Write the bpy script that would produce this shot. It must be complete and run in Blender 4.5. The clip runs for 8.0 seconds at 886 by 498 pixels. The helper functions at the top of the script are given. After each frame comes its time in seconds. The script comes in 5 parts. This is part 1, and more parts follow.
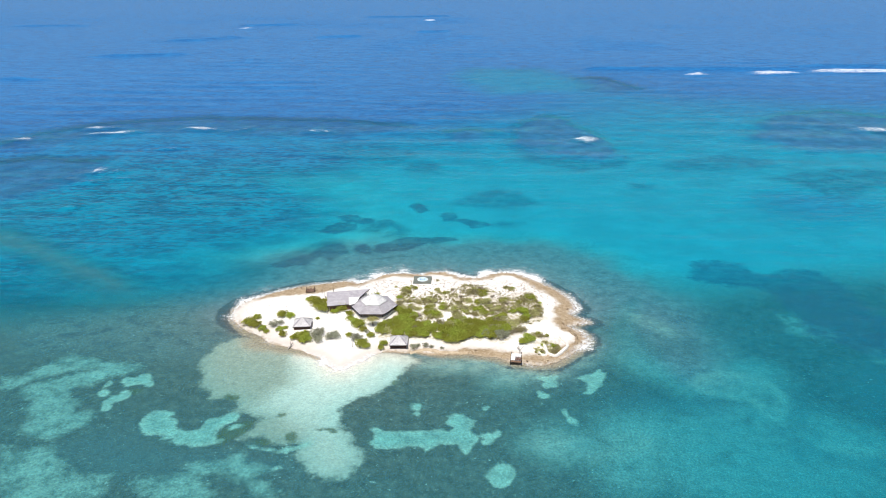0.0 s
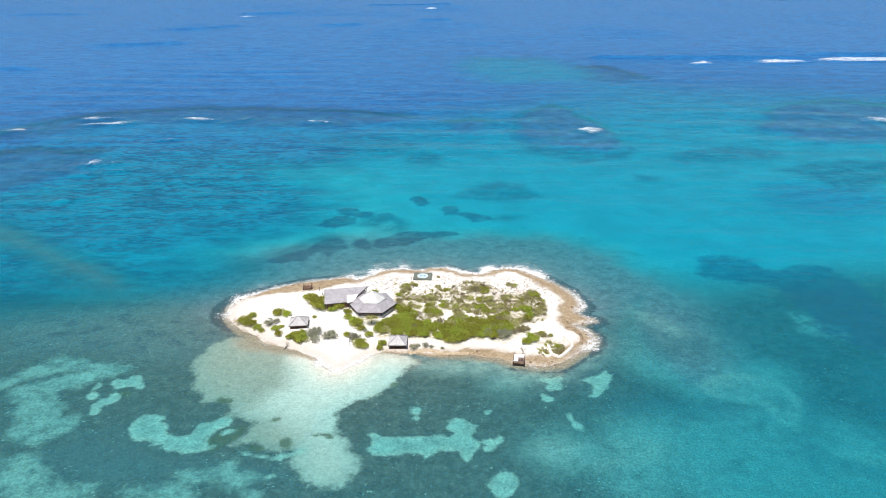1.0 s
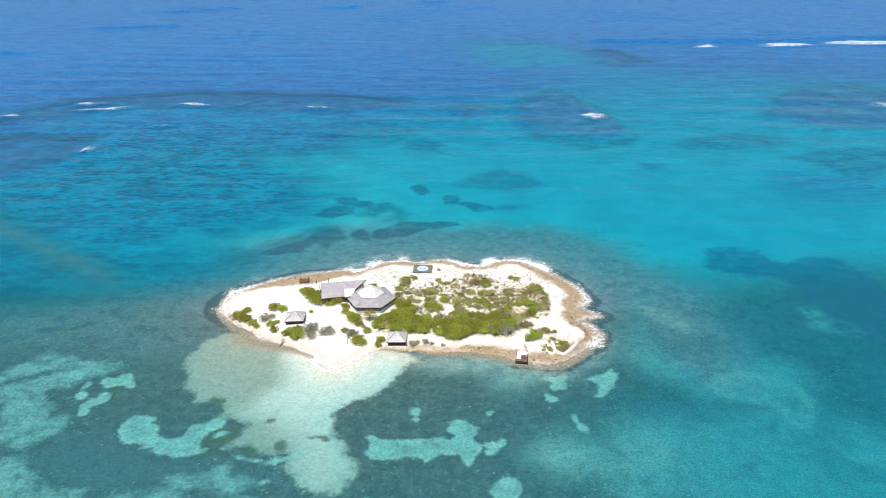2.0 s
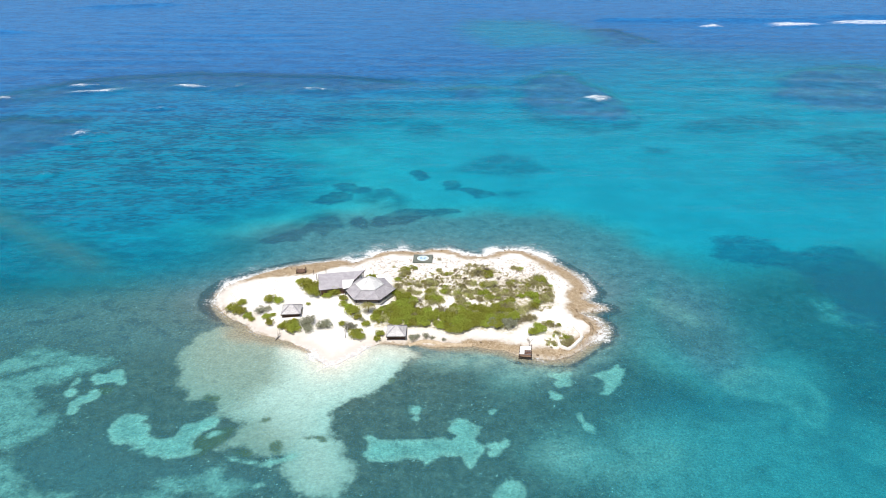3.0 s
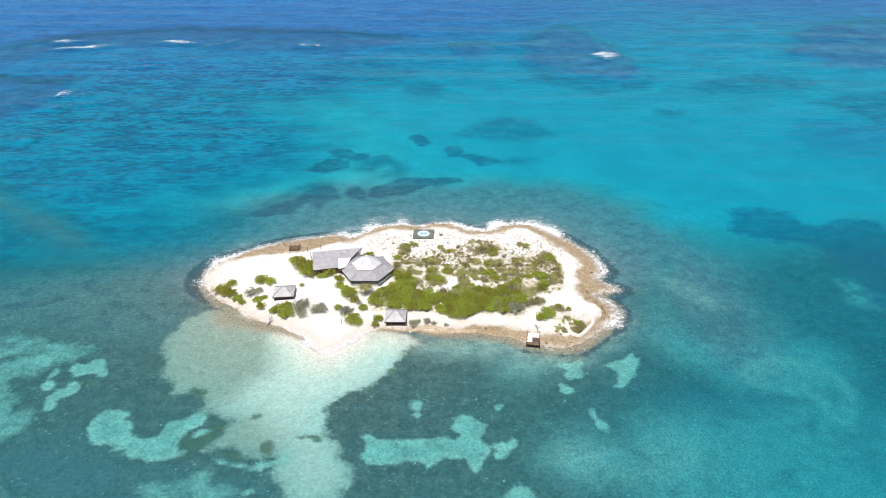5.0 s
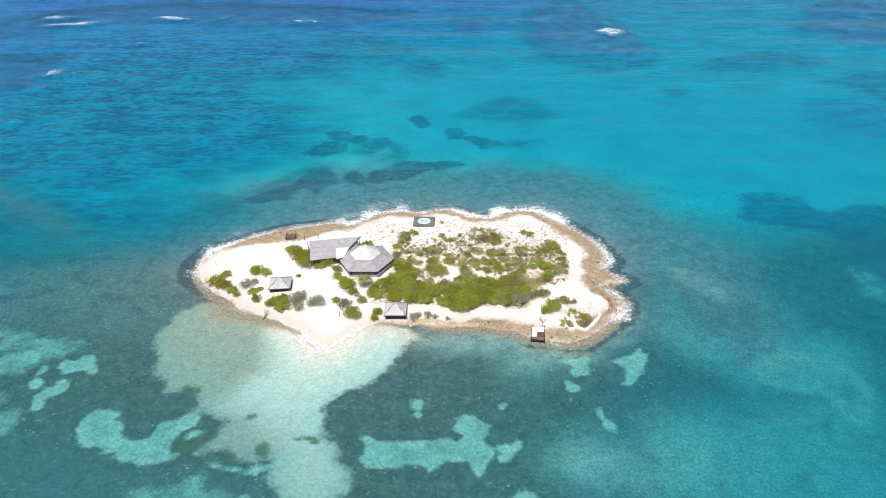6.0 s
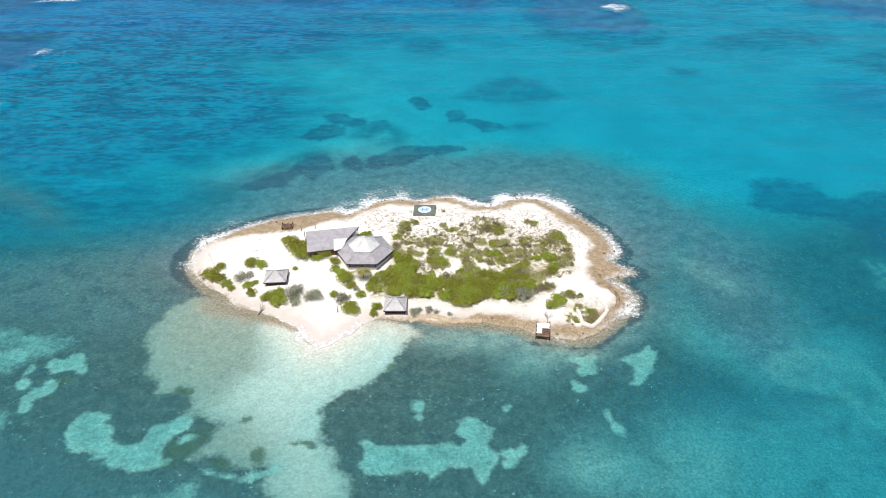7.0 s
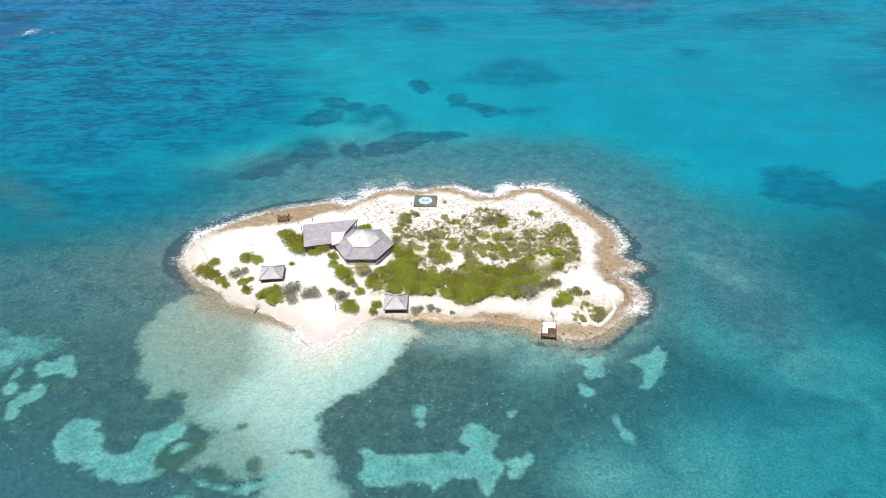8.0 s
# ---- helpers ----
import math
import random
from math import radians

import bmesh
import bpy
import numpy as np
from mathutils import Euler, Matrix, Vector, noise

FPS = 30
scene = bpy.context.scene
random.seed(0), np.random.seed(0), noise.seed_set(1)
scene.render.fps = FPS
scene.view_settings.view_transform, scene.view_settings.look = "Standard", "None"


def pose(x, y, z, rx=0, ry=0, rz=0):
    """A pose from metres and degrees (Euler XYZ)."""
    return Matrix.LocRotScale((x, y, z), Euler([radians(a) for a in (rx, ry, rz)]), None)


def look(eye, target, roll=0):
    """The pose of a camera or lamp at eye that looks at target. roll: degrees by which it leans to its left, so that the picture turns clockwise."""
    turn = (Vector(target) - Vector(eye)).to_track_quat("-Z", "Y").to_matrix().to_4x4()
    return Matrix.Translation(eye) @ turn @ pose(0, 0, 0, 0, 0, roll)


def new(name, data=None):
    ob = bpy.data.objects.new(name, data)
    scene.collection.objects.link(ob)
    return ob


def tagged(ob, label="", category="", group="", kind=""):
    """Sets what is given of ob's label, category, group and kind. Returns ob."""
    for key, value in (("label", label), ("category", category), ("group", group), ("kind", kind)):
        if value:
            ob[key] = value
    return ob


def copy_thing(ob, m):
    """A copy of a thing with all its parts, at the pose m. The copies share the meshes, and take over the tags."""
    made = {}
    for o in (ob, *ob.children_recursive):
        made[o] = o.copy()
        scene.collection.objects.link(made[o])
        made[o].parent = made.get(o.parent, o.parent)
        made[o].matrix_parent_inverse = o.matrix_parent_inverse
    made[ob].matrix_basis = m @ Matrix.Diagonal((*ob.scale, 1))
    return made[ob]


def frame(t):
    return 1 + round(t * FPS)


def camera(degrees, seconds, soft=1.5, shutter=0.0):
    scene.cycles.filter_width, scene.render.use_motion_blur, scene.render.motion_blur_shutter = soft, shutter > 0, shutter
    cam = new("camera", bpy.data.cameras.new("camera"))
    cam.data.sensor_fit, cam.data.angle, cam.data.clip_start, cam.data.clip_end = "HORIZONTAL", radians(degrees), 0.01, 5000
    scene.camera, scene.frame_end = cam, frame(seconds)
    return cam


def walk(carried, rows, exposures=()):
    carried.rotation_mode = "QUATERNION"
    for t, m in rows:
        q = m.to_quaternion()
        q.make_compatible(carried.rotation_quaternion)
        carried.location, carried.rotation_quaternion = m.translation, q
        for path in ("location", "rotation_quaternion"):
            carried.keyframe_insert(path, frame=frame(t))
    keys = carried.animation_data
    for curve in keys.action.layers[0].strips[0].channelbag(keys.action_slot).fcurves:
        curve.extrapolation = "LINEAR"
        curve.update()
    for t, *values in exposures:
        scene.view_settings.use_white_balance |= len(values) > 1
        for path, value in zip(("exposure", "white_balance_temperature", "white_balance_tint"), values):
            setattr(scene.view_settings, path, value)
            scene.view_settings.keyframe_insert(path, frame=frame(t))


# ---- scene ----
# camera: a drone that flies north at about 6 m/s, 87 m up, tilting down
cam = camera(65.0, 8.0, soft=1.0)
ROWS = [
    (0.0, -0.02, -0.02, 87.29, -0.012, -21.533, -0.139),
    (0.5, 0.23, 3.07, 87.03, 0.103, -21.914, -0.197),
    (1.0, 0.36, 6.13, 86.87, 0.176, -22.418, -0.226),
    (1.5, 0.39, 9.18, 86.80, 0.216, -23.029, -0.237),
    (3.0, 0.13, 18.29, 86.85, 0.237, -25.355, -0.221),
    (3.5, -0.01, 21.34, 86.90, 0.233, -26.251, -0.218),
    (4.0, -0.15, 24.41, 86.96, 0.230, -27.188, -0.222),
    (4.5, -0.29, 27.49, 87.01, 0.232, -28.156, -0.236),
    (6.0, -0.70, 36.91, 87.17, 0.264, -31.162, -0.333),
    (6.5, -0.84, 40.11, 87.24, 0.276, -32.177, -0.380),
    (7.0, -1.01, 43.34, 87.36, 0.283, -33.189, -0.429),
    (7.5, -1.22, 46.61, 87.53, 0.277, -34.196, -0.476),
    (8.0, -1.49, 49.92, 87.78, 0.250, -35.194, -0.515),
]
walk(cam, [(t, pose(x, y, z, 90 + pitch, 0, yaw) @ pose(0, 0, 0, 0, 0, roll)) for t, x, y, z, yaw, pitch, roll in ROWS],
     exposures=[(0.0, 0.2), (4.0, 0.18), (8.0, 0.08)])

# daylight: a high tropical sun with a clear sky
SUN_EL, SUN_AZ = 71.0, 208.0   # azimuth clockwise from north (+y)
world = bpy.data.worlds.new("sky")
scene.world = world
world.use_nodes = True
sky = world.node_tree.nodes.new("ShaderNodeTexSky")
sky.sky_type, sky.sun_disc = "NISHITA", False
sky.sun_elevation, sky.sun_rotation = radians(SUN_EL), radians(SUN_AZ)
world.node_tree.links.new(sky.outputs[0], world.node_tree.nodes["Background"].inputs[0])
world.node_tree.nodes["Background"].inputs[1].default_value = 0.09
sun = new("sun", bpy.data.lights.new("sun", "SUN"))
sun.data.energy, sun.data.angle, sun.data.color = 4.2, radians(0.5), (1.0, 0.96, 0.9)
to_sun = Vector((math.sin(radians(SUN_AZ)) * math.cos(radians(SUN_EL)), math.cos(radians(SUN_AZ)) * math.cos(radians(SUN_EL)), math.sin(radians(SUN_EL))))
sun.matrix_world = look(to_sun * 300, (0, 0, 0))

# ---- plan fields -------------------------------------------------------------

def lattice(ix, iy, seed):
    h = (ix.astype(np.int64) * 374761393 + iy.astype(np.int64) * 668265263 + seed * 974634541) & 0x7FFFFFFF
    h = ((h ^ (h >> 13)) * 1274126177) & 0x7FFFFFFF
    return ((h ^ (h >> 16)) & 0xFFFF) / 65535.0


def value_noise(x, y, seed):
    ix, iy = np.floor(x), np.floor(y)
    fx, fy = x - ix, y - iy
    fx, fy = fx * fx * (3 - 2 * fx), fy * fy * (3 - 2 * fy)
    a, b = lattice(ix, iy, seed), lattice(ix + 1, iy, seed)
    c, d = lattice(ix, iy + 1, seed), lattice(ix + 1, iy + 1, seed)
    return a + (b - a) * fx + (c - a) * fy + (a - b - c + d) * fx * fy


def fbm(x, y, size, seed=1, octaves=4):
    """Noise between about -1 and 1, its largest grain 'size' metres."""
    total, gain = 0.0, 1.0
    for k in range(octaves):
        total = total + gain * (2 * value_noise(x / size * 2 ** k + 17.3 * k, y / size * 2 ** k, seed + k) - 1)
        gain *= 0.5
    return total / 1.6


def outline_distance(x, y, points, reach=45.0):
    """Signed distance to a closed outline, negative inside; 200 farther off than reach."""
    px, py = zip(*points)
    close = (x > min(px) - reach) & (x < max(px) + reach) & (y > min(py) - reach) & (y < max(py) + reach)
    u, v = x[close], y[close]
    best = np.full(u.shape, 1e9)
    inside = np.zeros(u.shape, bool)
    for (ax, ay), (bx, by) in zip(points, points[1:] + points[:1]):
        ex, ey = bx - ax, by - ay
        s = np.clip(((u - ax) * ex + (v - ay) * ey) / max(ex * ex + ey * ey, 1e-9), 0, 1)
        best = np.minimum(best, (u - ax - s * ex) ** 2 + (v - ay - s * ey) ** 2)
        if ay != by:
            inside ^= ((ay > v) != (by > v)) & (u < ex * (v - ay) / ey + ax)
    result = np.full(x.shape, 200.0)
    result[close] = np.where(inside, -np.sqrt(best), np.sqrt(best))
    return result


def patches(x, y, some):
    """Signed distance to the nearest of several outlines."""
    return np.min([outline_distance(x, y, points) for points in some], 0)


def ovals(x, y, some):
    """Signed distance, roughly, to a union of turned ovals (x, y, half length, half width, degrees)."""
    best = np.full(x.shape, 1e9)
    for ox, oy, a, b, turn in some:
        c, s = math.cos(radians(turn)), math.sin(radians(turn))
        u, v = (x - ox) * c + (y - oy) * s, -(x - ox) * s + (y - oy) * c
        q = np.hypot(u / a, v / b)
        g = np.hypot(u / a / a, v / b / b) / np.maximum(q, 1e-6)
        best = np.minimum(best, (q - 1) / np.maximum(g, 1e-6))
    return best


def spread(x, y, some, reach):
    """A value that glides between places (x, y, value) round the islet; nought far away."""
    result = np.zeros(x.shape)
    close = (np.abs(x) < 85) & (y > 120) & (y < 225)
    u, v = x[close], y[close]
    total, weight = 0.0, 1e-9
    for px, py, value in some:
        k = np.exp(-((u - px) ** 2 + (v - py) ** 2) / (2 * reach * reach)) + 1e-12
        total, weight = total + k * value, weight + k
    result[close] = total / weight
    return result


def smooth(v, low, high):
    t = np.clip((v - low) / (high - low), 0, 1)
    return t * t * (3 - 2 * t)


NORTH_SHORE = [(-57.9, 170.0), (-58.6, 175.2), (-56.9, 180.1), (-52.5, 184.2), (-47.4, 187.8), (-42.7, 190.5), (-37.8, 191.9), (-32.6, 193.4),
               (-28.9, 194.7), (-25.5, 193.3), (-21.9, 195.9), (-18.7, 199.1), (-13.9, 200.7), (-8.2, 199.5), (-3.3, 200.9), (0.7, 201.1),
               (3.9, 199.1), (7.1, 197.2), (10.8, 197.1), (14.3, 199.3), (18.6, 200.6), (22.7, 200.0), (26.6, 197.2), (28.9, 194.5),
               (31.7, 190.3), (34.5, 185.8), (36.8, 181.0), (37.8, 176.3), (36.5, 173.5), (35.0, 171.6), (36.3, 169.6), (39.1, 167.3)]
SOUTH_SHORE = [(36.2, 166.0), (33.7, 165.2), (34.5, 163.5), (36.0, 161.7), (37.1, 159.3), (37.1, 156.7), (35.3, 153.7), (32.9, 151.6),
               (30.7, 149.5), (28.6, 147.3), (26.3, 145.6), (23.1, 145.1), (19.0, 145.9), (15.8, 147.2), (13.0, 149.0),
               (9.3, 149.5), (6.4, 150.7), (3.1, 150.4), (-0.3, 149.9), (-3.6, 150.3), (-6.8, 151.3), (-11.1, 151.0), (-14.7, 151.7),
               (-17.6, 150.1), (-19.2, 147.5), (-21.3, 145.7), (-23.4, 143.4), (-25.5, 143.0), (-27.5, 145.0), (-30.5, 149.0), (-33.0, 150.9), (-35.7, 152.4), (-38.3, 153.8), (-41.3, 155.0), (-44.6, 156.8), (-47.0, 159.5), (-49.3, 161.4), (-52.1, 163.1), (-54.4, 165.4), (-56.4, 168.0)]
SHORE = NORTH_SHORE + SOUTH_SHORE

# width in metres of the bare brown rock along the shore
ROCK_WIDTH = [(-56.7, 168.9, 1.2), (-52.1, 184.2, 2.2), (-46.4, 187.8, 7.5), (-37.7, 191.4, 8.5), (-29.9, 193.9, 7.0), (-24.4, 193.3, 1.5), (-15.2, 199.6, 4.8),
              (-5.4, 200.1, 3.2), (7.1, 197.2, 3.8), (17.1, 200.0, 3.6), (27.8, 195.8, 4.6), (33.9, 184.4, 5.0), (36.8, 176.3, 5.0),
              (36.8, 167.5, 6.5), (33.7, 164.0, 3.0), (36.9, 157.5, 3.2), (30.7, 149.2, 3.4), (22.6, 145.3, 4.2), (16.5, 146.9, 2.8), (9.3, 149.7, 2.2),
              (-0.3, 150.1, 1.3), (-7.9, 151.1, 1.0), (-15.5, 151.2, 0.3), (-25.3, 144.2, -2.0), (-32.7, 150.5, 0.3), (-39.8, 154.0, 0.5), (-47.5, 159.5, 0.5), (-52.0, 164.0, 0.8)]
# strength of the surf along the shore
SURF = [(-57.3, 170.9, 0.75), (-52.1, 184.2, 0.9), (-42.9, 190.2, 0.55), (-32.6, 193.4, 0.4), (-24.4, 193.3, 1.7), (-16.6, 199.7, 1.05), (-8.2, 200.1, 1.5),
        (0.3, 201.1, 1.15), (7.2, 197.7, 1.7), (18.6, 200.3, 1.1), (27.8, 195.8, 1.0), (35.2, 184.4, 1.05), (38.2, 174.1, 0.8), (39.0, 166.9, 0.6),
        (37.1, 157.5, 0.9), (32.1, 150.8, 0.7), (25.8, 145.6, 0.45), (19.5, 145.6, 0.3), (10.4, 149.3, 0.0), (-11.1, 151.0, 0.0), (-21.3, 145.4, 0.9),
        (-28.7, 145.8, 0.8), (-38.6, 152.6, 0.15), (-48.9, 158.4, 0.5), (-54.0, 164.0, 0.7)]

# pale sand under shallow water, south of the beach
SHOAL = [(-35.8, 154.6), (-40.6, 156.4), (-45.7, 158.7), (-50.5, 159.7), (-54.5, 157.9), (-57.5, 154.8), (-58.5, 150.3), (-58.7, 146.4), (-56.1, 140.4), (-55.2, 136.5), (-53.1, 134.8), (-51.8, 132.2), (-50.0, 131.3), (-48.1, 132.2), (-44.3, 129.6), (-44.9, 127.2), (-41.9, 125.8), (-38.4, 123.9), (-39.9, 122.5), (-39.2, 121.2), (-40.2, 118.7), (-41.1, 117.2), (-37.0, 117.9), (-35.0, 115.9), (-31.2, 115.2), (-28.1, 115.5), (-28.8, 112.2), (-25.6, 106.7), (-22.1, 104.6), (-18.3, 105.5), (-15.8, 109.9), (-16.2, 113.9), (-17.9, 115.0), (-19.0, 118.9), (-21.9, 121.8), (-22.3, 124.7), (-23.1, 126.8), (-22.1, 128.5), (-19.7, 131.7), (-16.0, 133.2), (-12.3, 136.4), (-10.8, 138.9), (-9.2, 142.9), (-6.7, 147.1), (-11.1, 150.7), (-17.8, 152.4)]
# its brightest part, which runs out from the beach
TONGUE = [(-33.2, 152.6), (-37.1, 151.6), (-37.3, 147.7), (-36.5, 143.1), (-36.1, 137.4), (-38.8, 133.4), (-41.1, 129.6), (-41.9, 126.6), (-37.5, 124.8), (-31.7, 121.4), (-28.2, 117.1), (-28.6, 115.1), (-29.5, 113.0), (-26.0, 106.0), (-22.0, 103.8), (-17.4, 104.7), (-14.7, 109.6), (-14.6, 113.9), (-15.9, 115.0), (-17.4, 120.2), (-19.7, 124.7), (-20.0, 127.0), (-17.6, 130.7), (-10.3, 135.2), (-7.5, 140.0), (-4.6, 147.4), (-11.2, 151.5), (-17.8, 152.4)]
# bare sand patches in the meadow, with sharp rims
HOOK_SAND = [(-62.7, 120.0), (-63.7, 121.6), (-64.2, 123.6), (-63.5, 125.2), (-63.1, 126.4), (-61.0, 127.0), (-59.3, 126.7), (-57.9, 126.7), (-57.1, 125.8), (-58.2, 124.7), (-56.7, 123.8), (-55.6, 122.4), (-55.8, 121.0), (-54.9, 120.2), (-52.0, 119.8), (-50.2, 120.4), (-50.3, 122.1), (-50.3, 123.5), (-49.5, 124.5), (-48.3, 124.6), (-47.2, 125.1), (-46.1, 126.0), (-45.0, 126.4), (-44.1, 125.8), (-43.6, 124.3), (-44.0, 123.1), (-45.4, 122.4), (-46.3, 120.9), (-46.5, 119.5), (-46.5, 118.3), (-45.9, 117.2), (-44.5, 117.0), (-44.2, 116.4), (-45.8, 115.6), (-48.1, 114.9), (-50.3, 114.4), (-52.0, 115.2), (-53.2, 114.9), (-55.5, 116.0), (-54.9, 117.1), (-57.6, 116.9), (-57.0, 118.1), (-59.4, 118.6), (-60.5, 118.1)]
HOOK_ISLE = [(-44.7, 120.9), (-44.1, 121.7), (-43.1, 122.1), (-42.1, 122.0), (-41.8, 121.2), (-42.6, 120.7), (-44.1, 120.0)]
MIDDLE_SAND = [(-15.0, 120.5), (-14.1, 120.8), (-12.8, 120.2), (-12.6, 119.5), (-9.4, 119.4), (-6.4, 119.5), (-4.6, 119.5), (-2.0, 120.0), (0.0, 120.1), (1.2, 119.4), (2.0, 120.6), (0.7, 121.7), (0.4, 122.8), (1.2, 124.0), (0.5, 124.9), (1.7, 124.9), (2.3, 125.9), (4.0, 125.4), (5.7, 123.6), (7.0, 123.1), (5.8, 122.2), (6.4, 120.9), (5.3, 120.0), (6.1, 118.8), (7.3, 117.9), (6.9, 116.1), (6.0, 114.9), (5.2, 113.1), (4.3, 112.0), (3.6, 112.9), (3.1, 114.7), (1.0, 115.3), (-0.3, 115.7), (-1.2, 114.9), (-2.4, 113.7), (-3.7, 112.8), (-4.1, 114.1), (-6.6, 114.7), (-9.1, 114.0), (-11.5, 113.8), (-13.5, 114.2), (-14.6, 115.0), (-15.2, 116.2), (-14.3, 116.8), (-14.1, 118.6)]
MIDDLE_SAND_EAST = [(7.4, 118.7), (8.4, 118.4), (9.3, 118.7), (10.1, 118.1), (11.1, 119.7), (12.0, 119.1), (11.8, 117.7), (10.4, 116.6), (9.9, 115.3), (8.1, 114.8), (7.6, 115.7), (8.9, 116.7), (7.9, 117.3)]
EAST_SAND = [(30.8, 139.7), (32.2, 140.8), (35.0, 141.3), (36.7, 143.2), (37.6, 143.7), (37.5, 142.2), (38.5, 141.8), (37.3, 139.6), (36.6, 136.8), (34.8, 134.8), (33.2, 133.1), (31.5, 133.4), (32.7, 134.8), (33.3, 137.5), (32.4, 138.9)]
NEAR_EAST_SAND = [(21.9, 139.7), (23.9, 140.4), (26.0, 141.1), (26.7, 140.4), (25.9, 138.6), (26.4, 136.9), (25.8, 135.8), (23.0, 135.4), (22.2, 136.7), (23.1, 138.0)]
WEST_SAND = [(-74.6, 138.3), (-74.7, 139.8), (-73.6, 140.5), (-71.6, 140.5), (-71.3, 141.7), (-69.5, 141.6), (-68.5, 140.5), (-67.7, 139.1), (-66.7, 137.7), (-66.6, 136.0), (-68.0, 136.6), (-69.3, 137.7), (-70.7, 137.4), (-71.8, 136.6), (-72.9, 136.1), (-73.3, 137.7)]
WEST_HOOK = [(-74.1, 127.2), (-74.6, 129.2), (-75.4, 130.5), (-74.6, 131.4), (-74.1, 132.4), (-72.7, 133.4), (-72.7, 134.7), (-71.6, 135.2), (-70.4, 133.6), (-70.1, 132.1), (-71.1, 131.1), (-72.2, 130.5), (-72.8, 129.6), (-72.1, 128.0), (-72.6, 126.8)]
WEST_DOT = [(-77.7, 133.7), (-77.6, 134.9), (-76.3, 135.3), (-75.2, 134.3), (-75.2, 133.2), (-75.8, 132.4), (-76.9, 132.7)]
WEST_DOT_NORTH = [(-77.6, 136.6), (-77.6, 138.0), (-77.6, 139.0), (-76.8, 139.1), (-76.3, 137.7), (-76.6, 136.4)]
SLIVER_SAND = [(-39.5, 115.1), (-38.0, 115.2), (-36.3, 114.4), (-34.1, 113.9), (-32.5, 113.5), (-31.1, 114.5), (-28.6, 115.1), (-27.0, 115.6), (-26.1, 114.9), (-27.6, 114.3), (-29.6, 113.5), (-31.1, 112.8), (-32.7, 112.7), (-34.6, 113.3), (-36.8, 113.7), (-38.6, 114.3)]
SAND_SPOTS = [(-6.2, 128.6, 1.5, 1.1, 94), (-6.4, 125.6, 0.6, 0.5, 95), (-81.3, 141.4, 2.3, 1.4, 145), (10.6, 106.6, 3.6, 2.5, 82), (9.7, 127.1, 1.2, 0.5, 65), (22.2, 132.4, 1.9, 0.8, 151),
              (26.6, 125.8, 1.1, 0.6, 110), (27.4, 122.9, 1.3, 0.8, 84), (27.0, 124.3, 1.0, 0.45, 105), (-33.0, 108.4, 1.4, 0.4, 12)]
# paler flats of sand and thin weed in the south-west
WEST_BANKS_A = [[(-96.3, 134.3), (-94.6, 137.1), (-91.5, 139.7), (-87.4, 142.1), (-82.5, 143.1), (-79.3, 141.4), (-79.1, 139.6), (-80.7, 137.7), (-84.7, 136.6), (-84.1, 134.9), (-84.0, 132.7), (-81.2, 130.9), (-79.1, 126.6), (-77.5, 127.0), (-74.9, 124.9), (-74.2, 122.1), (-76.8, 120.6), (-78.8, 117.7), (-83.1, 117.2), (-87.4, 120.6), (-87.8, 124.6), (-91.3, 127.7), (-90.4, 130.5), (-94.4, 132.0)],
    [(-103.9, 140.7), (-98.1, 139.7), (-97.8, 144.0), (-94.4, 147.9), (-92.0, 150.0), (-85.9, 148.9), (-77.9, 146.4), (-72.1, 145.6), (-72.2, 144.1), (-75.8, 141.6), (-78.1, 140.6), (-82.8, 143.6), (-89.3, 143.2), (-92.4, 141.4), (-96.2, 138.7), (-98.3, 135.5), (-100.8, 135.5)]]
WEST_BANKS_B = [[(-88.7, 115.0), (-83.2, 113.3), (-80.8, 115.0), (-76.5, 113.2), (-72.8, 108.1), (-67.3, 105.7), (-62.9, 106.5), (-62.4, 101.9), (-65.1, 98.9), (-79.3, 99.0)],
    [(-57.9, 103.4), (-56.5, 105.2), (-51.4, 105.7), (-48.8, 107.2), (-48.9, 109.4), (-44.1, 109.7), (-41.8, 110.0), (-41.6, 111.4), (-40.0, 112.6), (-39.0, 111.0), (-37.5, 109.3), (-33.9, 108.0), (-35.2, 106.7), (-36.5, 105.6), (-34.8, 104.8), (-37.2, 104.0), (-41.0, 106.4), (-46.6, 105.6), (-44.3, 103.3), (-42.3, 100.3), (-45.9, 98.9), (-53.5, 100.4)],
    [(-37.0, 104.0), (-35.4, 105.1), (-32.5, 104.3), (-32.7, 103.0), (-30.4, 101.7), (-31.1, 100.3), (-34.3, 101.0), (-35.7, 102.5)]]
WEST_BANKS = WEST_BANKS_A + WEST_BANKS_B
# grey rubble ground off the west point
WEST_GREY = [(-122.5, 172.1), (-106.4, 177.3), (-87.7, 182.7), (-71.7, 178.9), (-60.7, 171.8), (-53.3, 159.0), (-49.2, 154.5), (-57.1, 147.7), (-60.8, 146.4), (-72.3, 147.7), (-84.8, 151.1), (-96.0, 151.1), (-108.2, 147.9)]
